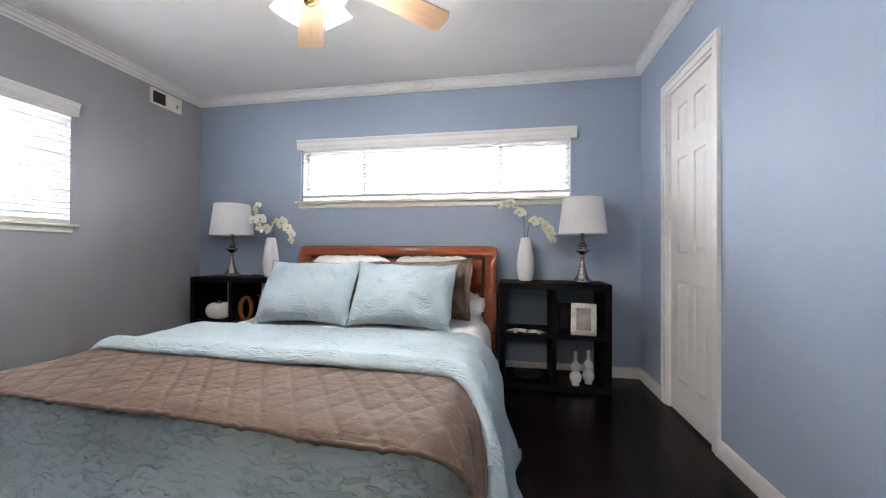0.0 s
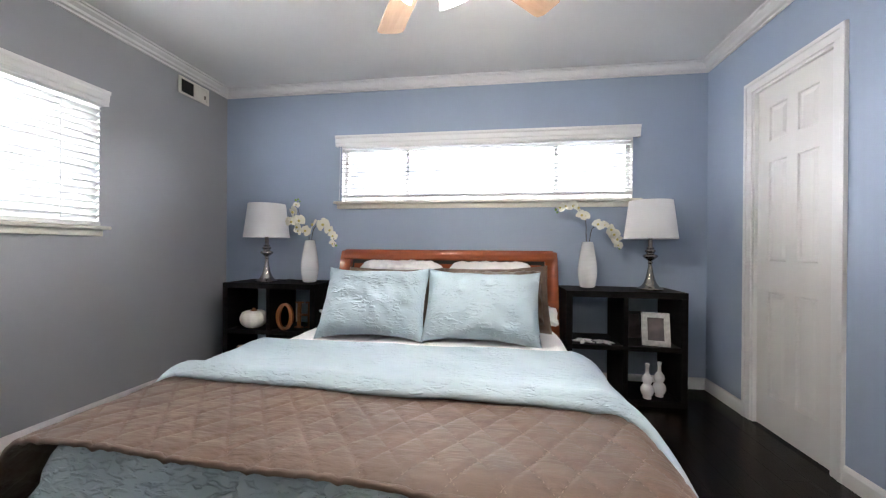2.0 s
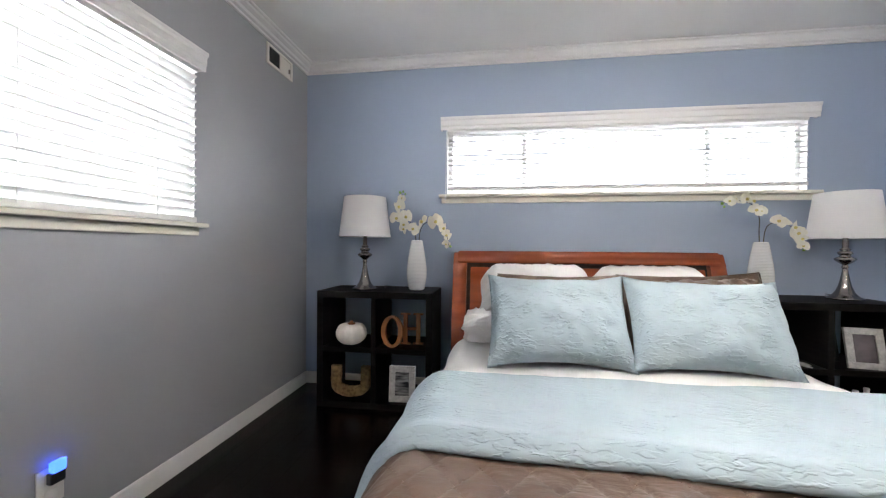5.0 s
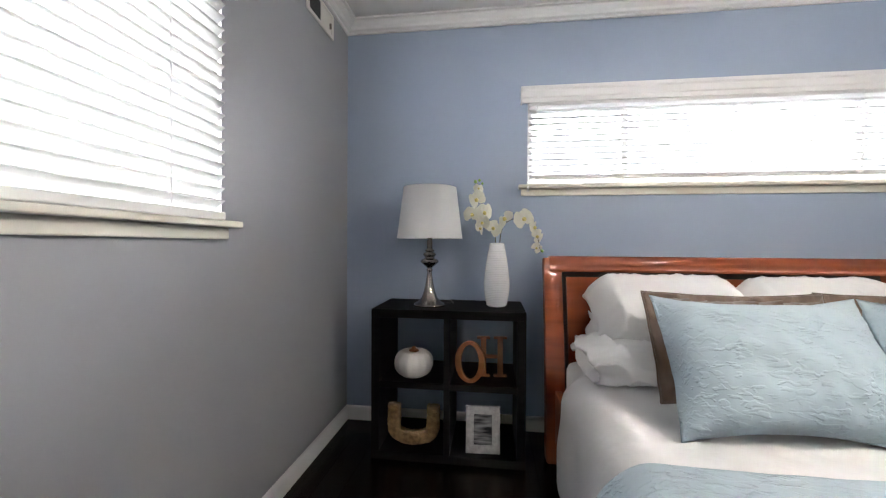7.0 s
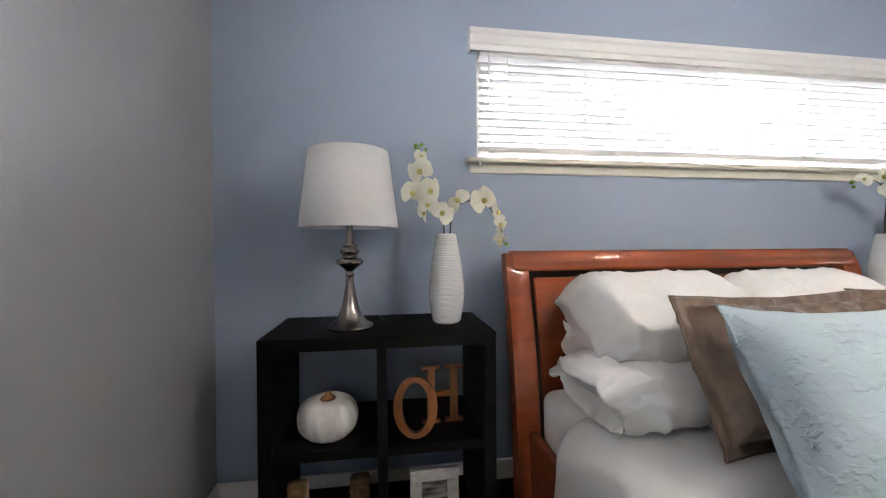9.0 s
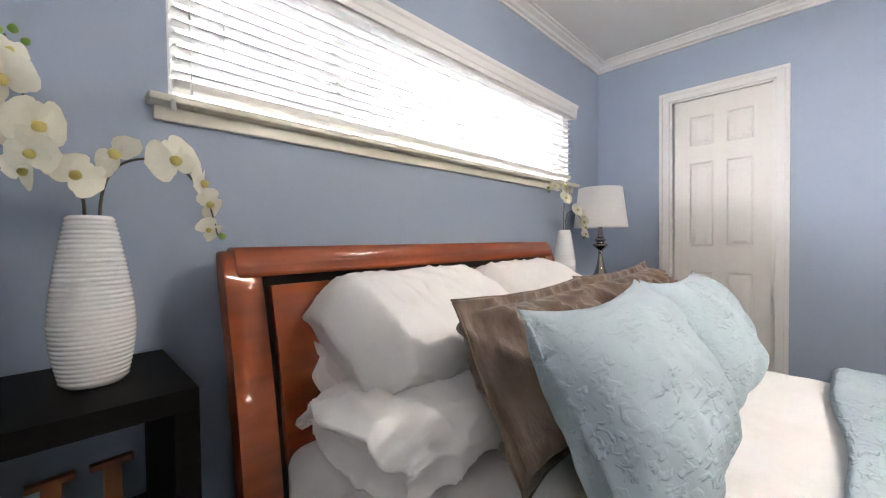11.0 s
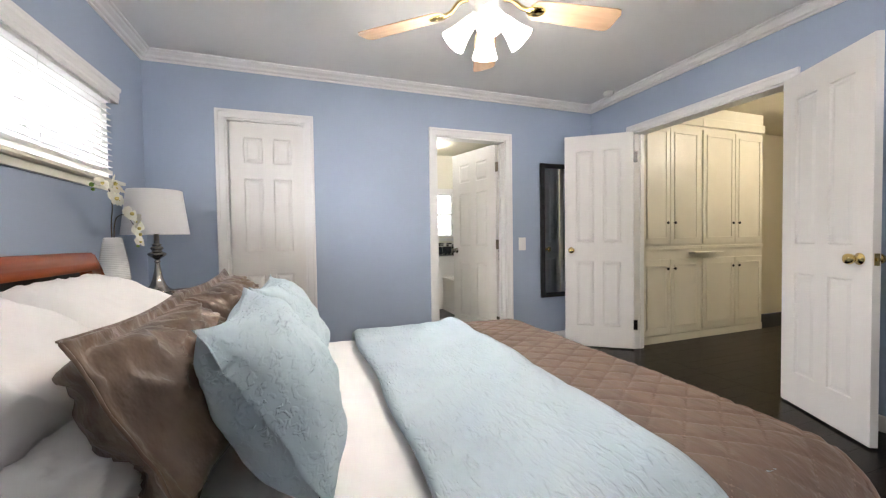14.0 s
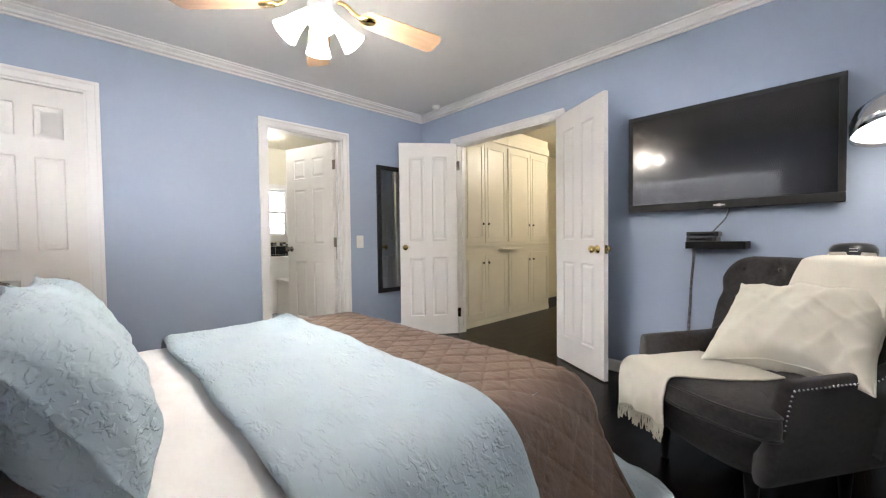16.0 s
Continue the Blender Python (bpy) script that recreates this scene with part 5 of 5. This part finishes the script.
        bm = tube(spline([(0.085, 0, 0.035), (0.13, 0, 0.030), (0.17, 0, 0.0), (0.215, 0, -0.012)], 6), 0.011, 8)
        q = lathe([(0, -0.018), (0.026, -0.016), (0.032, -0.010), (0.028, -0.006), (0, -0.006)], 20)
        me2 = bpy.data.meshes.new("tmp")
        q.to_mesh(me2)
        q.free()
        q = bmesh.new()
        q.from_mesh(me2)
        bmesh.ops.transform(q, matrix=pose(0.235, 0, 0.0) @ Matrix.Diagonal((1.5, 1.0, 1.0, 1)), verts=q.verts)
        q.to_mesh(me2)
        q.free()
        bm.from_mesh(me2)
        a_ = part("blade_bracket", bm, BRASS, fan, "polished brass blade bracket", True)
        arm = a_.data
    else:
        o, a_ = new("blade", bl), new("blade_bracket", arm)
        o.parent = a_.parent = fan
    o.matrix_local = pose(0, 0, FZ, 0, 0, ang) @ pose(0, 0, 0, -12)
    a_.matrix_local = pose(0, 0, FZ + 0.002, 0, 0, ang) @ pose(0, 0, 0, -12)
for k, ang in enumerate((158, 68, -22, -112)):
    m = pose(0, 0, 2.055, 0, 0, ang) @ pose(0.055, 0, 0, 0, 138, 0)
    bm = lathe([(0.0, 0.0), (0.020, 0.0), (0.024, 0.012), (0.030, 0.030), (0.036, 0.060), (0.043, 0.095), (0.054, 0.128), (0.060, 0.145), (0.057, 0.146), (0.050, 0.126), (0.040, 0.095), (0.030, 0.060), (0.0, 0.03)], 32)
    bmesh.ops.transform(bm, matrix=m, verts=bm.verts)
    part("glass_shade", bm, BULB, fan, "lit frosted glass bell shade", True)
    bm = lathe([(0, -0.05), (0.010, -0.05), (0.012, -0.02), (0.022, -0.012), (0.024, 0.004), (0, 0.004)], 20)
    bmesh.ops.transform(bm, matrix=m, verts=bm.verts)
    part("shade_holder", bm, WHITEM, fan, "", True)
    w = pose(FX, FY, 0) @ m
    point_lamp("fan_lamp", (w @ Matrix.Translation((0, 0, 0.175))).translation, 0.05, FAN_WATTS, WARM)

# ---- armchair corner ----
CH = pose(-2.142, 0.139, 0, 0, 0, -31.5)
chair = thing("armchair", "charcoal linen tufted armchair with nailhead trim", "armchair", CH)


def chaikin(pts, times):
    """Round off a closed outline by cutting its corners."""
    for _ in range(times):
        q = []
        for k, p in enumerate(pts):
            r = pts[(k + 1) % len(pts)]
            q.append(tuple(0.8 * i + 0.2 * j for i, j in zip(p, r)))
            q.append(tuple(0.2 * i + 0.8 * j for i, j in zip(p, r)))
        pts = q
    return pts


def loft(rings, caps=True, bm=None):
    bm = bm or bmesh.new()
    vs = [[bm.verts.new(p) for p in ring] for ring in rings]
    n = len(vs[0])
    for a, b in zip(vs, vs[1:]):
        for k in range(n):
            bm.faces.new((a[k], a[(k + 1) % n], b[(k + 1) % n], b[k]))
    if caps:
        bm.faces.new(vs[0][::-1])
        bm.faces.new(vs[-1])
    return bm


# seat cushion with two ears in front of the arms
half_front = [(0.0, 0.362), (0.12, 0.357), (0.23, 0.338), (0.318, 0.302), (0.340, 0.262), (0.326, 0.235), (0.262, 0.222), (0.245, 0.18), (0.242, -0.31), (0.0, -0.315)]
tee = chaikin(half_front + [(-x, y) for x, y in half_front[-2:0:-1]], 3)


def cushion_ring(z, s, crown=0.0):
    return [(x * s, 0.02 + (y - 0.02) * s, z + crown * (1 - (x / 0.4) ** 2) + 0.003 * nz((x * s, y * s, z), 7, 2)) for x, y in tee]


levels = [(0.352 + (z - 0.352) * 0.82, s) for z, s in [(0.352, 0.90), (0.354, 0.972), (0.360, 0.992), (0.380, 1.012), (0.405, 1.020), (0.430, 1.012), (0.448, 0.992), (0.457, 0.965), (0.466, 0.90), (0.474, 0.78), (0.479, 0.6), (0.482, 0.35), (0.483, 0.05)]]
part("seat_cushion", loft([cushion_ring(z, s) for z, s in levels]), GREYF, chair, "", True)
for z, s in ((0.359, 0.997), (0.432, 0.997)):
    pts = cushion_ring(z, s)
    part("piping", tube(pts + pts[:1], 0.0048, 6), GREYF, chair, "", True)

half_base = [(0.0, 0.328), (0.17, 0.314), (0.27, 0.280), (0.308, 0.22), (0.312, -0.36), (0.0, -0.38)]
base = chaikin(half_base + [(-x, y) for x, y in half_base[-2:0:-1]], 2)
part("seat_base", loft([[(x * s, y * s, z) for x, y in base] for z, s in ((0.165, 0.74), (0.17, 0.78), (0.20, 0.845), (0.26, 0.93), (0.353, 0.985))]), GREYF, chair, "", True)


def back_front(x, z):
    """y of the upholstered face of the back."""
    y = -0.265 - 0.13 * (z - 0.40) / 0.5 + 0.07 * (abs(x) / 0.36) ** 3
    for row, zz in enumerate((0.62, 0.74, 0.86)):
        for k in range(-2, 3):
            bx = (k + (0.5 if row % 2 else 0)) * 0.15
            y -= 0.022 * math.exp(-(((x - bx) / 0.028) ** 2 + ((z - zz) / 0.028) ** 2))
            for dx in (-0.075, 0.075):
                for t in (0.25, 0.5, 0.75):
                    px, pz = bx + dx * t, zz + 0.12 * t
                    y -= 0.006 * math.exp(-(((x - px) / 0.014) ** 2 + ((z - pz) / 0.030) ** 2)) if pz < 0.88 else 0
    return y


def chair_back(u, v):
    x = (u - 0.5) * 0.72
    top = 0.922 - 0.085 * (1 - math.sqrt(max(0.0, 1 - (max(0, abs(x) - 0.26) / 0.1002) ** 2)))
    z = 0.25 + (top - 0.25) * v
    edge = 0.022 * max(0.0, (v - 0.94) / 0.06) ** 2
    return (x, back_front(x, z) - edge, z)


def chair_back_rear(u, v):
    x, y, z = chair_back(u, v)
    return (x * 1.02, -0.42 - 0.10 * (z - 0.40) / 0.5 + 0.06 * (abs(x) / 0.36) ** 3, z - 0.012)


bm = bmesh.new()
sheet(76, 44, chair_back, bm=bm)
sheet(76, 44, chair_back_rear, bm=bm)
n0 = 77 * 45
bm.verts.ensure_lookup_table()
idx = lambda i, j, o=0: bm.verts[o + i * 45 + j]
for i in range(76):
    for j in (0, 44):
        bm.faces.new((idx(i, j), idx(i + 1, j), idx(i + 1, j, n0), idx(i, j, n0)))
for j in range(44):
    for i in (0, 76):
        bm.faces.new((idx(i, j), idx(i, j + 1), idx(i, j + 1, n0), idx(i, j, n0)))
part("backrest", bm, GREYF, chair, "button-tufted backrest", True)
for row, zz in enumerate((0.62, 0.74, 0.86)):
    for k in range(-2, 3):
        bx = (k + (0.5 if row % 2 else 0)) * 0.15
        if abs(bx) < 0.31:
            bm = lathe([(0, -0.002), (0.011, 0), (0.010, 0.004), (0, 0.006)], 14)
            bmesh.ops.transform(bm, matrix=pose(bx, back_front(bx, zz) + 0.001, zz, -90), verts=bm.verts)
            part("button", bm, GREYF, chair, "", True)
nail = None
for sgn in (-1, 1):
    rings = []
    for k in range(25):
        u = k / 24
        h = 0.550 + 0.05 * max(0.0, 0.3 - u) / 0.3
        shrink = 1.0 if k < 24 else 0.93
        y = -0.36 + 0.575 * u
        sec = chaikin([(0.272, 0.345), (0.272, 0.18), (0.338, 0.18), (0.346, 0.36), (0.362, h - 0.022), (0.352, h), (0.326, h), (0.308, h - 0.03)], 2)
        ring = []
        for x, z in sec:
            lean = 0.075 * u * (h - z) / h
            ring.append((sgn * (0.294 + (x - 0.318) * shrink), y + lean * (1 if k < 24 else 1.0) + (0.006 if k == 24 else 0), 0.37 + (z - 0.37) * (1 if k < 24 else 0.985)))
        rings.append(ring if sgn > 0 else ring[::-1])
    part("armrest", loft(rings), GREYF, chair, "", True)
    side = lambda z: 0.314 + 0.026 * max(0.0, (z - 0.18) / 0.35)
    spots = [(sgn * 0.3385, -0.33 + 0.0185 * k, 0.522 + 0.05 * max(0.0, 0.3 - k / 29) / 0.3) for k in range(30)]
    spots += [(sgn * (side(0.522 - 0.0165 * k) - 0.002), 0.2105 + 0.0025 * k, 0.522 - 0.0165 * k) for k in range(1, 9)]
    for p in spots:
        if nail is None:
            o = part("nailhead", lathe([(0, 0.004), (0.003, 0.0035), (0.0048, 0.001), (0.005, -0.002), (0, -0.002)], 8), CHROME, chair, "polished nailhead", True)
            nail = o.data
        else:
            o = new("nailhead", nail)
            o.parent = chair
        o.matrix_local = pose(*p, 0, 90 * sgn, 0)
for x in (-0.20, 0.20):
    for y in (-0.25, 0.20):
        bm = lathe([(0, 0.0), (0.016, 0.0), (0.024, 0.13), (0.026, 0.175), (0, 0.175)], 12)
        bmesh.ops.transform(bm, matrix=pose(x, y, 0), verts=bm.verts)
        part("leg", bm, BLACKW, chair, "dark wooden leg", True)

pillow("cream_pillow", "plump cream cotton pillow on the armchair", pose(-2.239, 0.193, 0.470, 51, 4, -17.5), 0.56, 0.530, 0.25, CREAMF, 0.0, 31, 0.010, power=0.62, box_=2.2, piping=CREAMF, ears=0.30, folds=0.011, n=64)

bt = thing("throw_blanket", "cream cotton throw draped over the back of the armchair", "throw blanket", CH)


def back_throw(u, v):
    L = 0.50 * v
    z0 = 0.60
    z = z0 + L
    x = 0.115 - 0.27 * (z - 0.60) * 1.6 * (1 - u) * 0.55 - 0.39 * u
    x += 0.012 * nz((u, v, 0), 3, 7)
    y = -0.262 - 0.13 * (z - 0.40) / 0.5 + 0.07 * (abs(x) / 0.36) ** 3 + 0.022
    over = z - 0.915
    if over > 0:
        t = min(over / 0.055, math.pi * 0.55)
        z = 0.915 + 0.022 * math.sin(t)
        y = -0.262 - 0.13 * 0.515 / 0.5 + 0.022 - 0.10 * (1 - math.cos(t)) * 0.9
    y += 0.006 * math.sin(u * 17 + v * 3) * (1 - v) + 0.006 * nz((x, 0, z), 9, 3)
    return (x, y, z + 0.004 * nz((x, y, 0), 8, 5))


part("cloth", sheet(40, 50, back_throw, 0.014), CREAMF, bt, "", True)
thr = thing("throw_blanket", "cream woven throw with a knotted fringe over the seat", "throw blanket", CH)


def throw_place(u, v):
    """u across from the middle of the seat to its end, v from the pillow to the hem."""
    L = v * 0.72
    y = -0.06 + L
    front = 0.376 - 0.32 * max(0.0, u * 0.30 + 0.04) ** 2
    x0 = -0.12 + 0.13 * min(1.0, max(0.0, (y - 0.02) / 0.34)) ** 1.5
    x = x0 + (0.324 - x0) * u
    z = 0.4675 - 0.010 * (x / 0.35) ** 2 - 0.03 * max(0.0, (abs(x) - 0.28) / 0.06) ** 2
    if y > front - 0.05:
        q = y - (front - 0.05)
        t = min(q / 0.055, math.pi / 2)
        over = max(0.0, q - 0.055 * math.pi / 2)
        y = front - 0.05 + 0.055 * math.sin(t) + 0.012 * math.sin(x * 46) * min(over / 0.06, 1)
        z -= 0.055 * (1 - math.cos(t)) + over * 0.62
    return (x + 0.004 * nz((x, L, 0), 6, 4), y, z + 0.002 * nz((x, L, 0), 7, 8))


part("cloth", sheet(44, 70, throw_place, 0.006), CREAMF, thr, "", True)
bm = bmesh.new()
rnd = random.Random(5)
for k in range(64):
    p = Vector(throw_place(k / 63, 1.0))
    l = rnd.uniform(0.045, 0.070)
    tube([p, p + Vector((rnd.uniform(-0.004, 0.004), rnd.uniform(-0.004, 0.006), -l * 0.5)), p + Vector((rnd.uniform(-0.008, 0.008), rnd.uniform(-0.004, 0.010), -l))], 0.0028, 5, bm)
f = part("fringe", bm, CREAMF, thr, "knotted cream fringe strands")
f["kind"] = "stuff"

lamp = thing("arc_lamp", "chrome arc floor lamp with a lit dome shade", "floor lamp", pose(-2.78, -0.60, 0))
part("foot", lathe([(0, 0), (0.13, 0), (0.13, 0.018), (0.12, 0.024), (0.02, 0.030), (0, 0.030)], 40), CHROME, lamp, "", True)
part("pole", tube(spline([(0, 0, 0.02), (0, 0, 0.9), (0, 0, 1.5), (0.03, 0.05, 1.67), (0.10, 0.14, 1.76), (0.17, 0.22, 1.70)], 8), 0.011, 10), CHROME, lamp, "", True)
md = pose(0.185, 0.215, 1.475, 16, 8, 0)
bm = lathe([(0.0, 0.175), (0.03, 0.172), (0.085, 0.150), (0.125, 0.112), (0.148, 0.062), (0.155, 0.0), (0.152, 0.0), (0.144, 0.06), (0.121, 0.108), (0.083, 0.145), (0.0, 0.168)], 56)
bmesh.ops.transform(bm, matrix=md, verts=bm.verts)
part("dome_shade", bm, CHROME, lamp, "polished chrome dome shade", True)
bm = lathe([(0, 0.118), (0.05, 0.112), (0.10, 0.085), (0.130, 0.040), (0.140, 0.012), (0, 0.010)], 40)
bmesh.ops.transform(bm, matrix=md, verts=bm.verts)
part("diffuser", bm, BULB, lamp, "lit white diffuser", True)
w = pose(-2.78, -0.60, 0) @ md
point_lamp("dome_lamp", (w @ Matrix.Translation((0, 0, -0.06))).translation, 0.06, 4.5, WARM)

sp = thing("air_purifier", "black domed cylinder appliance behind the armchair", "air purifier", pose(-2.465, -0.62, 0))
part("body", lathe([(0, 0), (0.082, 0), (0.085, 0.02), (0.085, 0.93), (0, 0.93)], 40), BLACKP, sp, "", True)
part("cap", lathe([(0.086, 0.931), (0.085, 0.955), (0.072, 0.975), (0.045, 0.985), (0, 0.988)], 40), BLACKP, sp, "glossy black domed cap", True)
for z in (0.90, 0.92, 0.945, 0.958):
    part("light_strip", box(-0.014, 0.014, 0.083, 0.0875, z, z + 0.003), PLATE, sp)

# ---- hall ----
ys = [-0.925, -1.31, -1.75, -2.26, -2.73]


def raised_door(parent, name, ya, yb, za, zb, knob_y, knob_z):
    d = part(name, box(0.482, 0.4995, yb + 0.004, ya - 0.004, za, zb, 0.002), CREAM, parent)
    bm = bmesh.new()
    A, B, C_, D_ = yb + 0.05, ya - 0.05, za + 0.055, zb - 0.055
    for bx in ((0.474, 0.4815, A, B, C_, C_ + 0.014), (0.474, 0.4815, A, B, D_ - 0.014, D_), (0.474, 0.4815, A, A + 0.014, C_ + 0.014, D_ - 0.014), (0.474, 0.4815, B - 0.014, B, C_ + 0.014, D_ - 0.014)):
        add_box(bm, *bx, bevel=0.002)
    part("panel_moulding", bm, CREAM, d)
    bm = lathe([(0, 0), (0.006, 0), (0.006, 0.010), (0.014, 0.016), (0.014, 0.022), (0, 0.026)], 14)
    bmesh.ops.transform(bm, matrix=pose(0.482, knob_y, knob_z, 0, -90), verts=bm.verts)
    part("knob", bm, BLACKF, d, "small dark knob", True)


for i in (0, 2):
    cab = thing("hall_cabinet", "cream painted built-in cupboard with panelled doors in the hall", "cabinet", None, "hall cupboards")
    ya, yb, yc = ys[i], ys[i + 2], ys[i + 1]
    part("body", boxes([(0.50, 0.995, yb + 0.001, ya - 0.001, 0.0, 2.28)]), CREAM, cab)
    part("plinth", box(0.488, 0.4995, yb + 0.001, ya - 0.001, 0.0, 0.075, 0.003), CREAM, cab)
    part("waist_rail", box(0.484, 0.4995, yb + 0.001, ya - 0.001, 0.93, 0.965, 0.004), CREAM, cab)
    part("cornice", box(0.470, 0.4995, yb + 0.001, ya - 0.001, 2.19, 2.28, 0.008), CREAM, cab)
    part("frieze", box(0.493, 0.999, yb + 0.001, ya - 0.001, 2.281, 2.399), CREAM, cab)
    for a, b, side in ((ya - 0.02, yc, 1), (yc, yb + 0.02, -1)):
        ky = b + 0.05 if side == 1 else a - 0.05
        raised_door(cab, "lower_door", a, b, 0.09, 0.835, ky, 0.74)
        raised_door(cab, "upper_door", a, b, 0.985, 2.16, ky, 1.20)
pb = thing("pull_out_board", "narrow cream pull-out board between the cupboards", "pull-out board", pose(0.44, -1.78, 0.885))
part("board", box(-0.03, 0.042, -0.20, 0.22, 0.0, 0.018, 0.004), CREAM, pb)
fd = thing("hall_end_door", "cream panelled door further down the hall", "door", pose(0.98, -2.86, 0.005, 0, 0, -90))
panel_leaf(0.70, 2.0, 0.035, SIX, fd, CREAM)
# assumed fixture, out of view, added with its lamp to warm and brighten the hall
hl = thing("hall_ceiling_light", "unseen round ceiling light added to give the hall its warm light", "ceiling light", pose(-0.55, -2.5, 2.399, 180))
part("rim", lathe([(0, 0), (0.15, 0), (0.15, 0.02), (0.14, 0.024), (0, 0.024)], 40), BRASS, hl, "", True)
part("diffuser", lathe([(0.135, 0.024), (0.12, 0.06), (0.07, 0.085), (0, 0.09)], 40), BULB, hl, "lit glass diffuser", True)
point_lamp("added_hall_lamp", (-0.55, -2.5, 2.22), 0.1, 36, (1.0, 0.88, 0.68))

# ---- bathroom ----
tub = thing("bathtub", "white bathtub with a panelled apron", "bathtub", pose(2.62, -0.38, 0))
part("apron_panel", boxes([(-0.44, 0.445, 0.53, 0.555, 0.0, 0.46), (-0.44, 0.445, 0.556, 0.566, 0.0, 0.05), (-0.44, 0.445, 0.556, 0.566, 0.41, 0.46), (-0.44, -0.38, 0.556, 0.566, 0.05, 0.41), (0.39, 0.445, 0.556, 0.566, 0.05, 0.41)], 0.003), WHITEM, tub)
part("end_panel", box(-0.445, -0.42, -0.58, 0.529, 0.0, 0.46, 0.003), WHITEM, tub)
part("rim", boxes([(-0.46, 0.449, 0.45, 0.58, 0.461, 0.495), (-0.46, 0.449, -0.60, -0.48, 0.461, 0.495), (-0.46, -0.34, -0.48, 0.45, 0.461, 0.495), (0.34, 0.449, -0.48, 0.45, 0.461, 0.495)], 0.012), WHITEM, tub)
part("basin", box(-0.33, 0.335, -0.475, 0.445, 0.10, 0.42, 0.06, 4), WHITEM, tub)
wt = thing("bath_cabinet", "low white bathroom cabinet under the window", "cabinet", pose(3.24, 0.14, 0))
part("body", box(-0.145, 0.155, -0.22, 0.24, 0.0, 0.765, 0.006), WHITEM, wt)
part("top", box(-0.160, 0.157, -0.235, 0.255, 0.766, 0.800, 0.008, 3), WHITEM, wt)
part("door", box(-0.160, -0.146, -0.20, 0.22, 0.06, 0.72, 0.004), WHITEM, wt)
tb = thing("tile_band", "glossy black wall tiles with a mosaic border in the bathroom", "wall tiles", pose(3.399, 0, 0))
rnd = random.Random(8)
for r in range(2):
    for k in range(12):
        part("tile", box(-0.010, -0.001, -0.99 + k * 0.152, -0.842 + k * 0.152, 0.70 + r * 0.125, 0.822 + r * 0.125, 0.001, 1), MOSAIC, tb)
for k in range(40):
    for r in range(2):
        part("mosaic_tile", box(-0.011, -0.001, -0.99 + k * 0.0455, -0.948 + k * 0.0455, 0.955 + r * 0.026, 0.978 + r * 0.026), rnd.choice((MOSAIC, PLATE, MOSAIC, TILEG)), tb)
tw = thing("shower_curtain", "black and white patterned cloth hanging by the bathtub", "towel", pose(3.06, -0.02, 0.50))
part("cloth", sheet(12, 10, lambda u, v: (0.02 * math.sin(u * 14), -0.20 + 0.18 * u, 0.36 * v), 0.006), material("black_white_print", (0.01, 0.01, 0.012), 0.8, second=(0.6, 0.6, 0.58), scale=22, detail=1), tw, "", True)
for x, y in ((1.75, 0.75), (2.75, 0.45)):
    dl = thing("downlight", "small recessed lit ceiling downlight in the bathroom", "downlight", pose(x, y, 2.399, 180), "bathroom downlights")
    part("ring", lathe([(0.030, 0), (0.050, 0), (0.050, 0.006), (0.034, 0.008), (0.030, 0.002)], 28), WHITEM, dl, "", True)
    part("bulb", lathe([(0, 0.001), (0.030, 0.001), (0.028, 0.004), (0, 0.005)], 24), BULB, dl, "", True)
    point_lamp("downlight_lamp", (x, y, 2.33), 0.04, 14, (1.0, 0.93, 0.80))

# ---- floor planks ----
PW, PL = 0.1245, 1.18


def plank(x, ya, yb, wide):
    bm = box(-wide / 2, wide / 2, 0, yb - ya, -0.012, 0.0, 0.0006, 1)
    ob = part("plank", bm, FLOOR, floor_base)
    ob.matrix_local = pose(x, ya, 0)


for r in range(int((XE - XW) / PW) + 1):
    xa = XW + r * PW
    xb = min(xa + PW - 0.0006, XE)
    if xb - xa < 0.02:
        continue
    y = YS - 0.001
    off = PL * ((r * 0.377) % 1.0) + 0.1
    cuts = [y] + [y + off + PL * k for k in range(5) if y + off + PL * k < YN - 0.12] + [YN]
    for a, b in zip(cuts, cuts[1:]):
        plank((xa + xb) / 2, a, b - 0.0006, xb - xa)
for r in range(16):
    xa = -1.6 + r * 0.131
    xb = min(xa + 0.1304, 0.5)
    off = 0.3 + 0.9 * ((r * 0.43) % 1.0)
    cuts = [-4.6] + [c for c in (-4.6 + off, -4.6 + off + 1.2, -4.6 + off + 2.4) if c < YS - 0.2] + [YS - 0.0022]
    for a, b in zip(cuts, cuts[1:]):
        plank((xa + xb) / 2, a, b - 0.0006, xb - xa)
